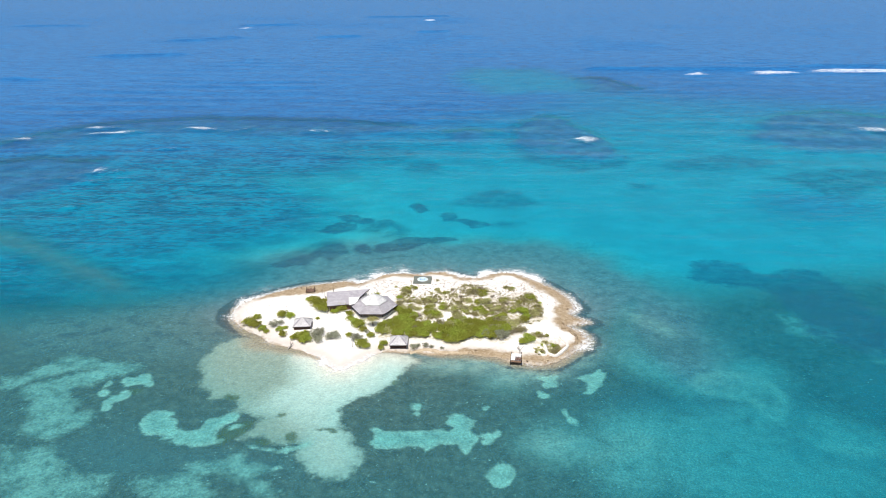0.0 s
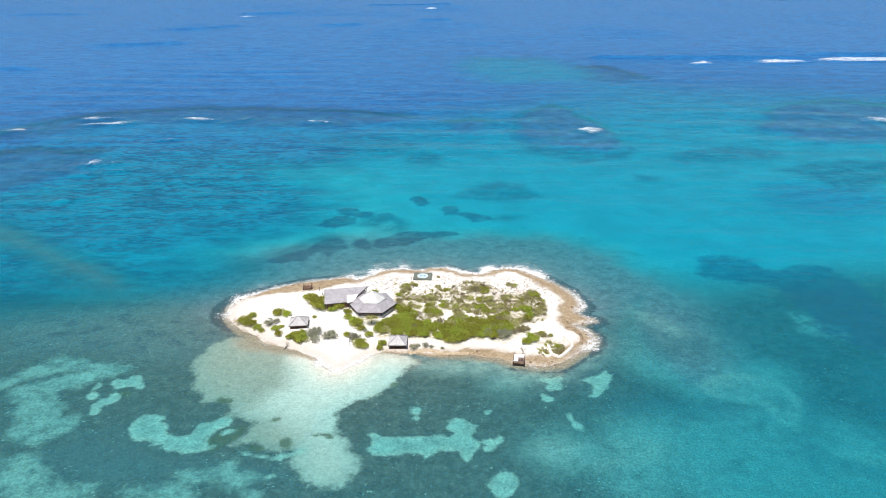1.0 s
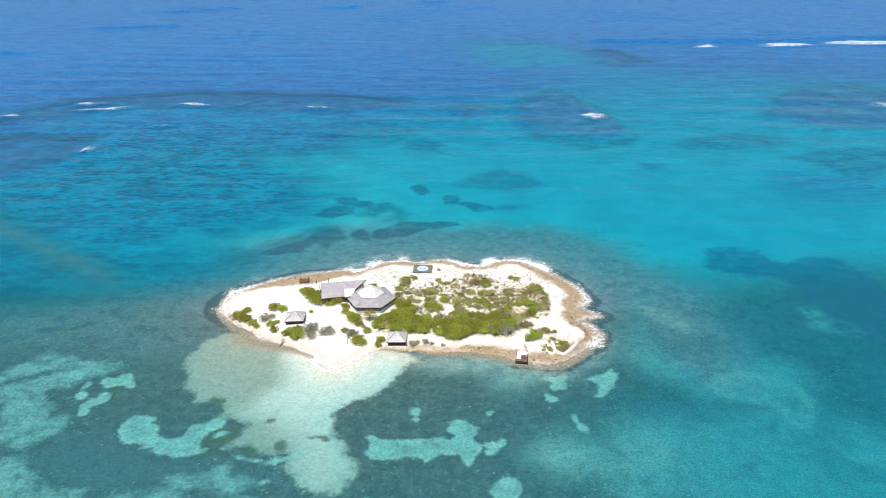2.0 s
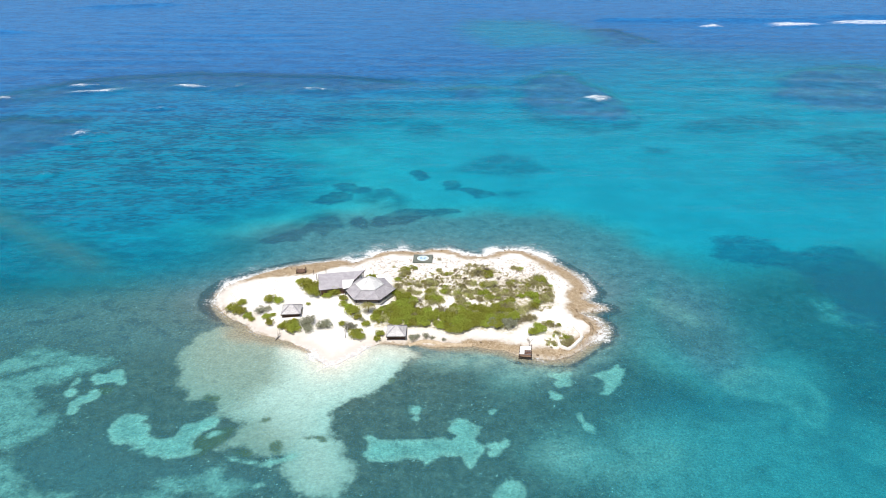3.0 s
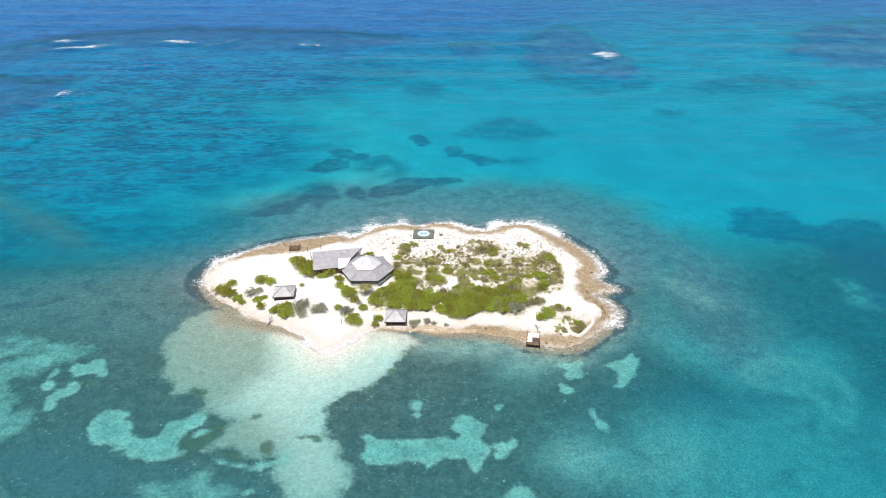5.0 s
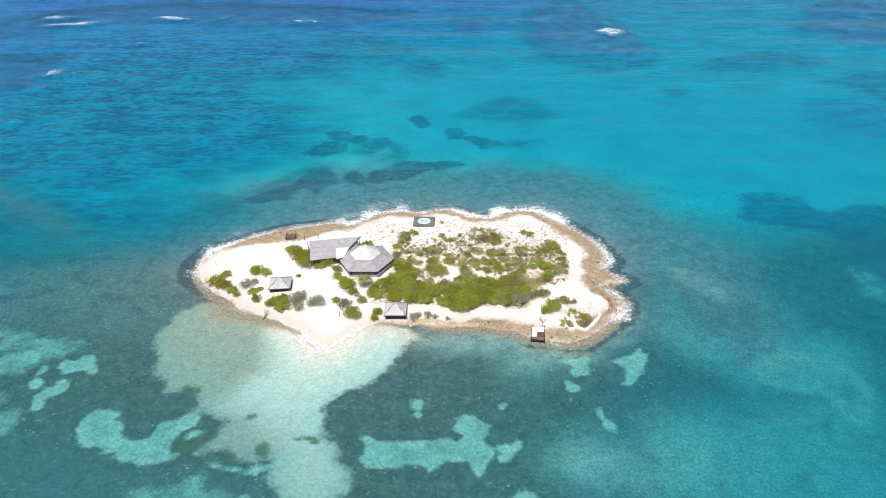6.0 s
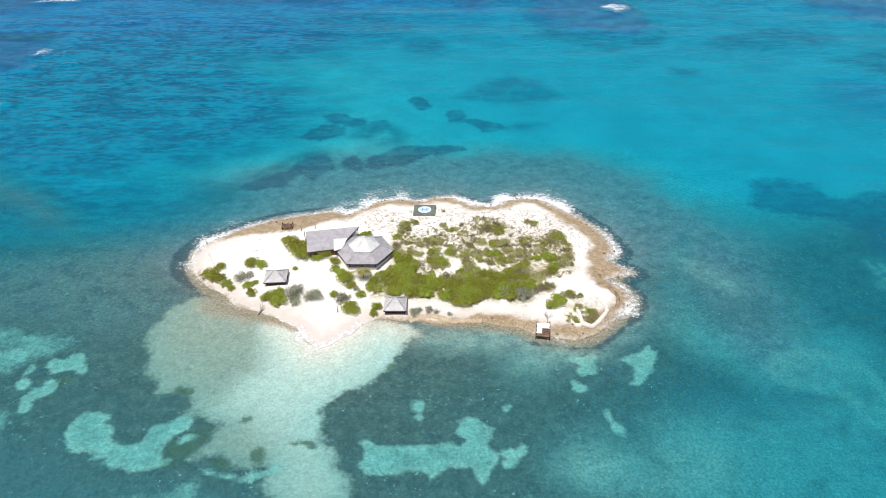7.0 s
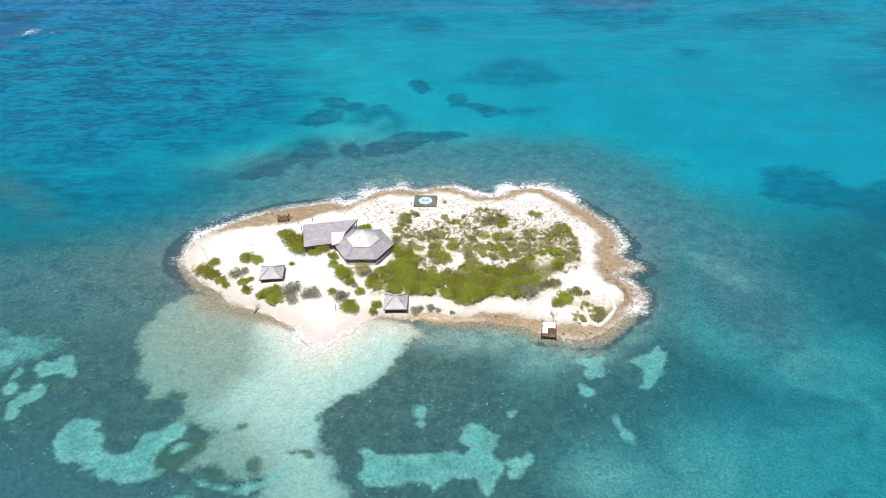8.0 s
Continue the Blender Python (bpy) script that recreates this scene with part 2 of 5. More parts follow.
# weed and rock inside the pale shoal
HOLES = [(-43.2, 119.8, 4.8, 2.2, -124), (-69.6, 134.7, 1.9, 1.2, 155), (-34.3, 124.7, 1.0, 0.7, -153), (-22.6, 120.0, 1.6, 1.0, 174), (-36.9, 116.1, 2.2, 0.9, 176), (-30.4, 117.4, 1.7, 1.2, 127), (-11.4, 137.6, 1.1, 0.8, -116), (-25.6, 119.7, 0.9, 0.4, 176), (-47.3, 132.5, 1.7, 1.2, 151)]
# broad, soft, paler ground with thin weed
THIN_WEED = [(57.2, 152.1, 17.3, 16.3, 157), (68.6, 139.0, 15.6, 10.8, -161), (66.0, 112.3, 28.4, 17.6, -175), (24.9, 116.5, 9.5, 6.0, -172), (47.3, 119.5, 16.1, 7.7, 179), (67.6, 134.9, 11.1, 6.8, 161), (72.1, 134.2, 8.9, 5.9, -148), (61.2, 114.3, 6.3, 3.9, -143), (4.8, 146.0, 12.5, 3.4, 180),
             (15.6, 139.5, 6.2, 5.5, -152), (36.6, 109.8, 9.7, 7.6, -143), (46.0, 119.6, 10.9, 7.3, -164)]
# bare, pale spots with soft edges
LIGHT = [(1.0, 147.6, 13.0, 1.9, 178), (13.5, 144.0, 7.0, 2.4, 165), (23.0, 140.8, 6.5, 3.0, 175), (35.0, 147.0, 4.0, 2.2, 40), (22.8, 117.1, 3.9, 2.4, -173), (37.5, 115.9, 5.3, 3.3, -168), (57.1, 167.7, 7.0, 2.0, 132), (10.0, 144.7, 9.4, 2.0, 180), (18.3, 140.6, 4.6, 2.3, -178), (31.6, 113.7, 1.7, 1.1, -167)]
LIGHT_EAST = [[(92.6, 171.0), (96.0, 171.6), (99.4, 165.9), (105.1, 159.6), (105.5, 155.2), (98.5, 158.2), (91.9, 162.8)],
    [(105.5, 153.8), (110.7, 152.3), (118.2, 148.1), (114.8, 142.9), (106.4, 146.9)],
    [(76.0, 114.4), (81.5, 116.2), (87.8, 115.2), (86.2, 112.6), (79.1, 111.7)],
    [(31.0, 114.6), (33.5, 115.4), (34.8, 113.7), (32.9, 112.8)]]
# dark sea grass and rock on the bright sand north of the islet
DARK_NORTH_A = [[(-41.3, 258.2), (-38.8, 259.5), (-35.1, 258.9), (-32.7, 256.7), (-26.4, 254.8), (-26.6, 252.2), (-29.8, 251.4), (-34.4, 252.7), (-39.1, 255.0)],
    [(-45.8, 242.2), (-43.9, 246.6), (-41.0, 250.3), (-37.6, 250.7), (-33.7, 248.9), (-33.8, 245.2), (-37.3, 242.0), (-40.4, 240.1), (-43.8, 240.6)],
    [(-29.0, 220.4), (-28.5, 223.8), (-26.3, 225.5), (-24.5, 222.7), (-24.5, 220.0), (-27.2, 219.1)],
    [(-22.0, 221.7), (-21.1, 225.8), (-17.1, 229.2), (-12.4, 232.4), (-5.9, 232.0), (-4.9, 228.3), (-8.9, 224.9), (-12.0, 222.9), (-16.6, 222.3), (-20.0, 221.0)],
    [(-4.9, 230.8), (-1.0, 232.6), (3.1, 233.3), (3.8, 231.4), (-0.2, 229.7), (-3.4, 227.9)]]
DARK_NORTH_B = [[(-47.8, 214.2), (-45.0, 215.8), (-43.4, 219.3), (-40.5, 225.4), (-36.7, 226.0), (-33.9, 223.2), (-33.1, 219.5), (-34.5, 216.6), (-36.5, 215.3), (-37.4, 212.8), (-39.8, 216.0), (-42.8, 216.1), (-44.5, 212.9)],
    [(-54.2, 208.5), (-54.3, 211.2), (-50.4, 212.4), (-46.5, 215.5), (-44.3, 212.9), (-44.6, 209.6), (-48.2, 209.3), (-51.5, 207.6)],
    [(-12.6, 274.8), (-9.4, 276.8), (-8.0, 273.7), (-8.3, 270.2), (-6.2, 267.8), (-9.3, 265.4), (-11.1, 269.3)],
    [(0.0, 260.1), (3.7, 263.3), (4.9, 258.7), (2.3, 254.3), (0.5, 255.2)],
    [(4.8, 254.7), (8.9, 255.5), (15.7, 251.4), (16.7, 248.0), (12.8, 246.4), (8.7, 250.7)],
    [(-23.0, 253.4), (-20.0, 253.8), (-19.6, 251.2), (-22.2, 250.8)]]
DARK_NORTH = DARK_NORTH_A + DARK_NORTH_B
DARK_EAST = [[(83.9, 209.8), (89.2, 210.7), (96.0, 206.9), (97.0, 199.6), (102.8, 197.4), (110.9, 203.6), (117.4, 202.1), (118.4, 195.1), (118.6, 184.6), (118.2, 175.0), (120.6, 165.8), (124.6, 158.0), (115.6, 144.2), (110.4, 149.0), (105.0, 152.9), (102.8, 158.1), (97.8, 161.2), (99.5, 170.9), (99.0, 180.9), (97.7, 187.9), (92.5, 193.6), (84.3, 194.9), (80.2, 198.0)]]
# ground that is only a little darker
DIM_NORTH_A = [[(-27.2, 251.3), (-18.4, 251.2), (-15.6, 247.8), (-14.1, 241.2), (-14.8, 234.3), (-19.5, 235.9), (-19.1, 239.8), (-17.2, 242.1), (-18.1, 246.1), (-22.8, 245.0), (-25.3, 239.9), (-28.4, 242.3), (-26.8, 247.1)],
    [(-64.8, 204.2), (-61.5, 206.5), (-57.7, 207.0), (-57.4, 203.6), (-60.7, 202.2), (-63.6, 201.4)],
    [(-47.0, 226.5), (-41.6, 231.8), (-36.2, 228.1), (-39.2, 221.9), (-44.2, 219.7), (-50.1, 218.1)],
    [(5.4, 278.0), (13.3, 289.8), (23.9, 297.0), (33.6, 292.2), (39.9, 275.8), (31.1, 270.5), (20.0, 272.7), (10.6, 273.8)],
    [(19.1, 249.7), (24.5, 252.1), (29.1, 251.2), (25.0, 247.9), (20.1, 247.1)],
    [(110.5, 338.9), (128.2, 353.9), (148.1, 359.9), (165.2, 351.1), (171.1, 341.7), (152.3, 334.1), (129.7, 333.2), (114.5, 329.0)]]
DIM_NORTH_B = [[(-19.9, 333.5), (-11.4, 356.6), (-1.6, 344.6), (-3.1, 327.0)],
    [(-105.8, 372.9), (-82.1, 378.0), (-58.3, 386.1), (-33.5, 394.5), (-13.3, 371.9), (-18.6, 354.2), (-47.2, 347.3), (-74.3, 338.5), (-97.0, 350.2)],
    [(155.1, 315.3), (174.2, 327.4), (193.9, 333.6), (214.4, 327.0), (226.1, 314.7), (214.1, 296.1), (194.6, 303.5), (171.0, 282.1), (164.2, 291.3), (165.9, 307.5)],
    [(167.7, 325.3), (178.6, 325.2), (190.4, 317.0), (181.8, 292.0), (169.9, 281.3), (164.2, 291.3)],
    [(38.6, 385.0), (54.2, 371.2), (66.9, 355.8), (83.0, 348.4), (96.9, 357.9), (88.9, 336.9), (65.3, 330.6), (45.4, 348.8)],
    [(87.2, 308.2), (95.2, 304.4), (92.4, 299.0), (86.8, 301.7)]]
DIM_NORTH = DIM_NORTH_A + DIM_NORTH_B
DIM_SOUTH = [[(98.2, 146.9), (107.5, 146.9), (114.0, 141.7), (102.4, 123.8), (94.4, 124.8), (92.8, 132.3)],
    [(75.8, 132.4), (82.0, 133.5), (82.4, 128.0), (76.7, 118.0), (77.3, 112.6), (70.4, 107.6), (67.1, 110.9), (67.5, 118.1)],
    [(36.7, 132.6), (46.5, 133.6), (55.1, 129.2), (64.0, 129.8), (57.3, 125.0), (46.2, 124.0), (38.3, 126.1)],
    [(41.2, 163.1), (51.4, 167.8), (61.6, 161.4), (75.2, 158.3), (65.3, 147.1), (50.2, 147.1), (41.2, 149.9)],
    [(-77.4, 115.0), (-74.0, 119.6), (-66.2, 120.5), (-54.8, 114.9), (-43.2, 114.0), (-31.8, 113.0), (-28.5, 108.0), (-42.2, 110.5), (-52.3, 108.1), (-62.7, 107.3), (-71.5, 109.8)],
    [(73.8, 114.4), (79.6, 112.6), (88.2, 114.3), (95.1, 112.5), (91.8, 107.5), (80.2, 105.9), (72.5, 107.6)]]
# coral flats near the surface, with breakers on them
REEF_A = [[(40.9, 410.5), (53.2, 444.7), (68.2, 461.7), (81.2, 449.9), (85.2, 413.2), (94.0, 384.4), (92.1, 363.0), (81.1, 353.2), (64.3, 358.3), (51.4, 373.9), (42.0, 387.8)],
    [(182.1, 398.0), (214.0, 452.0), (236.0, 471.6), (267.0, 479.6), (280.8, 462.9), (309.5, 443.3), (261.3, 369.0), (237.1, 374.6), (215.8, 369.4), (198.7, 365.7), (189.8, 386.2)],
    [(119.5, 638.2), (143.1, 648.9), (156.8, 619.8), (162.1, 574.8), (141.2, 554.8), (120.7, 563.7), (116.1, 587.7)]]
REEF_B = [[(-262.2, 349.5), (-252.0, 391.1), (-245.1, 413.9), (-225.0, 435.5), (-195.2, 449.6), (-150.3, 458.6), (-104.6, 454.2), (-66.8, 448.0), (-29.9, 440.2), (-21.3, 426.1), (-34.7, 409.8), (-73.5, 401.0), (-101.3, 407.4), (-135.8, 411.0), (-164.1, 414.5), (-194.0, 405.4), (-219.7, 390.7), (-240.5, 371.7), (-248.5, 329.3)],
    [(3.9, 411.0), (16.1, 422.2), (25.7, 409.1), (18.4, 393.9), (7.0, 394.0)],
    [(-242.9, 329.3), (-225.1, 345.6), (-209.0, 358.6), (-173.0, 341.7), (-165.2, 310.5), (-177.1, 289.2), (-184.2, 276.4), (-197.0, 260.4)]]
REEF = REEF_A + REEF_B
# weed beds in the deeper bay north-west of the islet
BAY_WEED = [(-125.0, 200.0, 62.0, 26.0, 165), (-125.7, 289.4, 90.7, 44.7, 146), (-134.2, 245.8, 60.1, 34.8, 162), (-83.8, 233.4, 17.2, 12.4, 135), (-131.5, 349.4, 77.0, 34.9, 174), (-203.5, 327.8, 74.9, 27.8, 125), (165.2, 240.4, 42.0, 22.0, 118)]
# grey rock flat with thin sand off the west shore
WEST_FLAT = [(-179.5, 247.0), (-160.6, 243.7), (-146.8, 237.5), (-126.2, 220.7), (-108.1, 208.2), (-96.4, 194.8), (-94.3, 187.4), (-103.1, 187.5), (-122.2, 198.3), (-142.6, 215.7), (-164.7, 223.6)]
# pale rim of bare sand round a weed bed in the east
EAST_BANK = [(56.3, 137.1), (59.5, 140.2), (67.5, 142.2), (73.6, 140.6), (76.6, 135.1), (75.9, 129.1), (71.2, 122.3), (68.4, 124.9), (67.6, 130.9), (61.3, 132.4), (57.5, 134.3)]
# bright bank far out
BANK = [(16.6, 651.2), (37.8, 712.5), (87.5, 702.7), (109.9, 661.0), (120.1, 603.6), (104.7, 575.7), (72.1, 573.2), (43.3, 556.3), (26.3, 598.7)]
OPEN_SEA = [(-522.3, 376.1), (-271.6, 424.3), (-199.1, 459.7), (-70.4, 474.1), (-10.1, 544.3), (21.4, 728.8), (129.7, 720.0), (233.5, 620.0), (422.2, 560.0), (805.0, 500.0), (3800, 3900), (-3800, 3900)]
# breakers: x, y, half length, half width, turn
BREAKERS = [(-243.9, 388.3, 11.4, 4.2, -134), (-196.1, 408.7, 13.5, 3.8, -160), (-146.9, 419.5, 9.6, 4.0, 158), (-120.7, 417.5, 10.1, 1.2, -119), (-74.1, 410.5, 6.6, 2.3, 162), (80.8, 385.5, 6.5, 9.0, 172), (256.7, 411.4, 8.2, 7.4, 156),
            (236.9, 660.4, 11.3, 8.1, 43), (311.9, 670.9, 22.0, 11.6, -171), (399.0, 681.6, 47.9, 14.4, -178), (-165.9, 323.9, 5.4, 2.4, -112), (-155.7, 320.4, 2.7, 1.7, 144), (-175.3, 307.7, 5.7, 1.0, 178), (-160.6, 303.8, 2.6, 1.6, 145), (-147.4, 307.5, 3.6, 1.0, 177), (-151.7, 270.5, 2.8, 1.0, 175), (-183.1, 362.9, 2.4, 1.0, 121), (-147.4, 367.8, 4.5, 1.3, 177), (-342.6, 1276.3, 17.7, 11.1, 117), (-26.2, 1488.7, 22.5, 13.8, 93),
            (-211.6, 423.1, 8.8, 4.7, 166)]


# dark rock awash just off the shore: half width of the strip
AWASH = [(-58.4, 170.0, 2.0), (-54.5, 165.0, 0.6), (-57.7, 180.8, 1.8), (-50.1, 186.6, 0.9), (-37.8, 191.9, 0.9), (-24.4, 193.8, 0.2), (-8.2, 200.1, 0.2), (7.2, 197.7, 0.6), (22.7, 200.0, 0.6), (31.1, 191.1, 0.9),
         (37.7, 177.4, 1.1), (39.0, 166.9, 1.2), (37.1, 157.5, 0.6), (25.7, 145.3, 0.4), (16.5, 146.9, 0.2), (10.4, 149.3, -1.0), (-21.3, 145.4, -2.0), (-38.6, 152.6, -1.0), (-48.9, 158.4, -0.3)]


# steep swells that roll in from the open sea: x, y, half length, half width, turn
SWELLS = [(-384, 645, 18, 9, -1), (-726, 1362, 59, 14, -2), (-348, 1060, 53, 14, 45), (-319, 1363, 52, 14, 16), (-72, 1634, 96, 14, 11), (-12, 1200, 30, 14, 22), (197, 707, 53, 14, -1), (301, 701, 51, 14, -6), (417, 726, 49, 14, -7), (-350, 844, 47, 14, 14), (-157, 1103, 34, 14, 16)]

# the smooth bright water in the lee of the reefs
CALM = [(75.0, 262.0, 95.0, 42.0, -14)]

# width of the brown ledge under water along the shore
LEDGE = [(-57.0, 172.0, 0.6), (-54.0, 165.0, 4.5), (-49.0, 159.0, 6.5), (-42.0, 154.5, 5.5), (-35.0, 151.0, 2.2), (-27.0, 144.0, 0.1), (-17.0, 149.0, 0.1), (-8.0, 150.8, 0.8), (3.0, 150.0, 1.6), (10.0, 149.0, 3.0), (16.0, 146.5, 4.0),
         (24.0, 144.6, 3.5), (31.0, 149.5, 3.0), (37.5, 157.0, 3.5), (39.0, 166.0, 2.0), (37.0, 180.0, 1.5), (28.0, 196.0, 1.2), (5.0, 198.0, 1.0), (-20.0, 197.0, 1.0), (-45.0, 189.0, 0.8)]


def fields(x, y):
    """All that the ground and the water are made from, at places x, y."""
    wx = x + 1.1 * fbm(x, y, 9, 3) + 0.7 * fbm(x, y, 2.6, 5)
    wy = y + 1.1 * fbm(x, y, 9, 13) + 0.7 * fbm(x, y, 2.6, 15)
    kx, ky = x + 0.45 * fbm(x, y, 2.4, 23), y + 0.45 * fbm(x, y, 2.4, 33)
    big = 1 + 1.2 * smooth(y, 260, 420)
    vx, vy = x + big * 4.5 * fbm(x, y, 46, 43, 6), y + big * 4.5 * fbm(x, y, 34, 53, 6)
    ux, uy = x + 1.8 * fbm(x, y, 14, 73, 6), y + 1.8 * fbm(x, y, 11, 77, 6)
    out = {}
    out["coast"] = coast = outline_distance(kx, ky, SHORE, 75)
    out["rock"] = -coast - spread(x, y, ROCK_WIDTH, 5.0) - 0.8 * fbm(x, y, 3, 61)
    out["surf"] = spread(x, y, SURF, 5.0) * (0.75 + 0.6 * fbm(x, y, 7, 65))
    out["shoal"] = shoal = outline_distance(x * 0.5 + wx * 0.5, y * 0.5 + wy * 0.5, SHOAL)
    out["tongue"] = outline_distance(wx, wy, TONGUE)
    out["flats"] = flats = patches(x * 0.5 + wx * 0.5, y * 0.5 + wy * 0.5, WEST_BANKS)
    out["grey"] = smooth(-outline_distance(vx, vy, WEST_GREY), -8, 9)
    out["sand"] = np.minimum(ovals(wx, wy, SAND_SPOTS), patches(x * 0.7 + wx * 0.3, y * 0.7 + wy * 0.3, [HOOK_SAND, HOOK_ISLE, MIDDLE_SAND, MIDDLE_SAND_EAST, EAST_SAND, NEAR_EAST_SAND, WEST_SAND, WEST_HOOK, WEST_DOT, WEST_DOT_NORTH, SLIVER_SAND]))
    out["hole"] = ovals(wx, wy, HOLES)
    far = outline_distance(vx, vy, OPEN_SEA, 5000)
    # bright sandy lagoon north and east of the islet, darker sea-grass meadow to the south
    lagoon = smooth(y - 0.25 * np.abs(x) + 8 * fbm(x, y, 30, 71), 150, 192)
    out["lagoon"] = lagoon
    out["thin"] = smooth(-ovals(vx, vy, THIN_WEED), -5, 7)
    out["dark"] = np.minimum(patches(ux, uy, DARK_NORTH) - 1.3, 0.6 * patches(ux, uy, DARK_EAST) - 1.2)
    out["light"] = np.maximum(smooth(-ovals(vx, vy, LIGHT), -4, 3.5), smooth(-patches(wx, wy, LIGHT_EAST), -3.0, 2.0))
    rim = outline_distance(wx, wy, EAST_BANK)
    out["light"] = np.maximum(out["light"], smooth(-rim, -1.8, 1.2) * (1 - 0.55 * smooth(-rim, 1.0, 4.5)))
    out["dim"] = np.maximum(smooth(-patches(ux, uy, DIM_NORTH), -5, 3), smooth(-patches(vx, vy, DIM_SOUTH), -5, 7) * 0.8)
    out["awash"] = np.abs(coast - 2.6) - spread(x, y, AWASH, 5.0) - 0.5 * fbm(x, y, 3, 63)
    # brown ledge just under water: nought at the shore to one at its rim
    out["ledge"] = np.maximum(coast, 0) / np.maximum(spread(x, y, LEDGE, 6.0) * (1 + 0.5 * fbm(x, y, 5, 67)), 0.05)
    out["reef"] = reef = patches(vx, vy, REEF) - 5
    out["bay"] = smooth(-ovals(vx, vy, BAY_WEED), -25, 20) * smooth(y - 0.3 * x, 190, 235)
    out["breaker"] = ovals(x + 4 * fbm(x, y, 10, 83), y + 4.0 * fbm(x, y, 14, 93, 5), BREAKERS)
    depth = 0.95 + 1.05 * smooth(x + 0.4 * (y - 120), -5, 60) + (1.5 + 0.5 * smooth(x, -40, 60)) * lagoon + 2.6 * out["bay"] + 2.5 * smooth(y, 280, 540) + 16 * smooth(-far, -200, 260)
    out["open"] = smooth(depth, 3.6, 10.5) * (1 - 0.55 * smooth(-outline_distance(vx, vy, BANK), -28, 16))
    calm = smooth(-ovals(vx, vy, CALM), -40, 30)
    # how strongly the waves' light and dark is painted into the water colour
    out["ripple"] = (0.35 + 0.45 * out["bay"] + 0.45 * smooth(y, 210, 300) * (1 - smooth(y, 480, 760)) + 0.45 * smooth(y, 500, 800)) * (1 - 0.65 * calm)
    depth = depth + (0.75 - depth) * smooth(-shoal, -3, 6)
    depth = depth + (1.2 - depth) * smooth(-reef, -5, 7) * 0.85
    depth = depth + (1.6 - depth) * smooth(-patches(ux, uy, DARK_NORTH), -3, 3) * 0.4
    out["halo"] = smooth(13 + 30 * np.maximum(smooth(y, 160, 190), smooth(x, 45, 60)) - coast + 6 * fbm(x, y, 12, 79), 0, 22)
    depth = depth + (1.2 - depth) * 0.8 * out["halo"] * smooth(y + 0.6 * x, 150, 190)
    flat = smooth(-outline_distance(vx, vy, WEST_FLAT), -7, 8)
    out["flat"] = flat
    depth = depth + (1.1 - depth) * 0.85 * flat
    out["bank"] = smooth(-outline_distance(vx, vy, BANK), -28, 16)
    depth = depth + (5.5 - depth) * 0.85 * out["bank"]
    depth = depth * (1 - 0.70 * np.exp(-np.maximum(coast, 0) / 22))
    depth = np.where(coast > 0, np.minimum(depth, 0.10 + 0.22 * coast), 0.0)
    # the beach runs out very gently
    depth = np.where(coast > 0, np.minimum(depth, 0.04 + 0.045 * np.maximum(coast, 0) + 40 * smooth(out["tongue"], -1, 14)), depth)
    depth = depth + np.maximum(1.0 - depth, 0) * smooth(-flats, -2.0, 1.5) * smooth(coast, 3, 12)
    depth = depth + np.maximum(1.05 - depth, 0) * smooth(-out["sand"], -1.0, 1.5) * smooth(coast, 3, 12)
    depth = depth * (0.4 + 0.6 * smooth(out["ledge"], 0.4, 1.4))
    out["depth"] = depth
    land = np.minimum(-coast, 12)
    ledge = smooth(land, 0.0, 1.2) * 0.45 * smooth(spread(x, y, ROCK_WIDTH, 5.0), 0, 2)
    height = 0.075 * np.minimum(land, 9) + ledge + 0.10 * fbm(x, y, 5, 101) * smooth(land, 0.5, 3)
    rough = smooth(-out["rock"], -1.0, 0.5) * smooth(land, -1, 0.5)
    height = height + rough * 0.28 * fbm(x, y, 1.3, 111)
    out["height"] = np.where(coast < 0, height, -0.06 - 0.22 * depth - 1.2 * smooth(y, 235, 300))
    return out


def lines(core, fine, span, step, reach):
    """Grid lines: fine across the core, step out to span, then wider and wider out to reach."""
    low, high = core
    some = list(np.arange(low, high, fine))
    for sign, start, stop, end in ((1, high, span[1], reach[1]), (-1, low - fine, span[0], reach[0])):
        v, d = start, step
        while sign * v < sign * stop:
            some.append(v)
            v += sign * d
        while sign * v < sign * end:
            some.append(v)
            d *= 1.032
            v += sign * d
        some.append(end)
    return np.array(sorted(some))


def sheet(name, xs, ys, height, layers, mat):
    gx, gy = np.meshgrid(xs, ys)
    nx, ny = len(xs), len(ys)
    z = height(gx, gy)
    me = bpy.data.meshes.new(name)
    me.vertices.add(nx * ny)
    me.vertices.foreach_set("co", np.stack([gx, gy, z], -1).ravel().astype(np.float32))
    i = np.arange(nx * ny).reshape(ny, nx)
    quads = np.stack([i[:-1, :-1], i[:-1, 1:], i[1:, 1:], i[1:, :-1]], -1).reshape(-1, 4)
    me.loops.add(quads.size)
    me.loops.foreach_set("vertex_index", quads.ravel().astype(np.int32))
    me.polygons.add(len(quads))
    me.polygons.foreach_set("loop_start", np.arange(0, quads.size, 4, dtype=np.int32))
    me.polygons.foreach_set("use_smooth", np.ones(len(quads), bool))
    me.update(calc_edges=True)
    for key, values in layers.items():
        a = me.attributes.new(key, "FLOAT", "POINT")
        a.data.foreach_set("value", values.ravel().astype(np.float32))
    me.materials.append(mat)
    return new(name, me)


# ---- materials ---------------------------------------------------------------

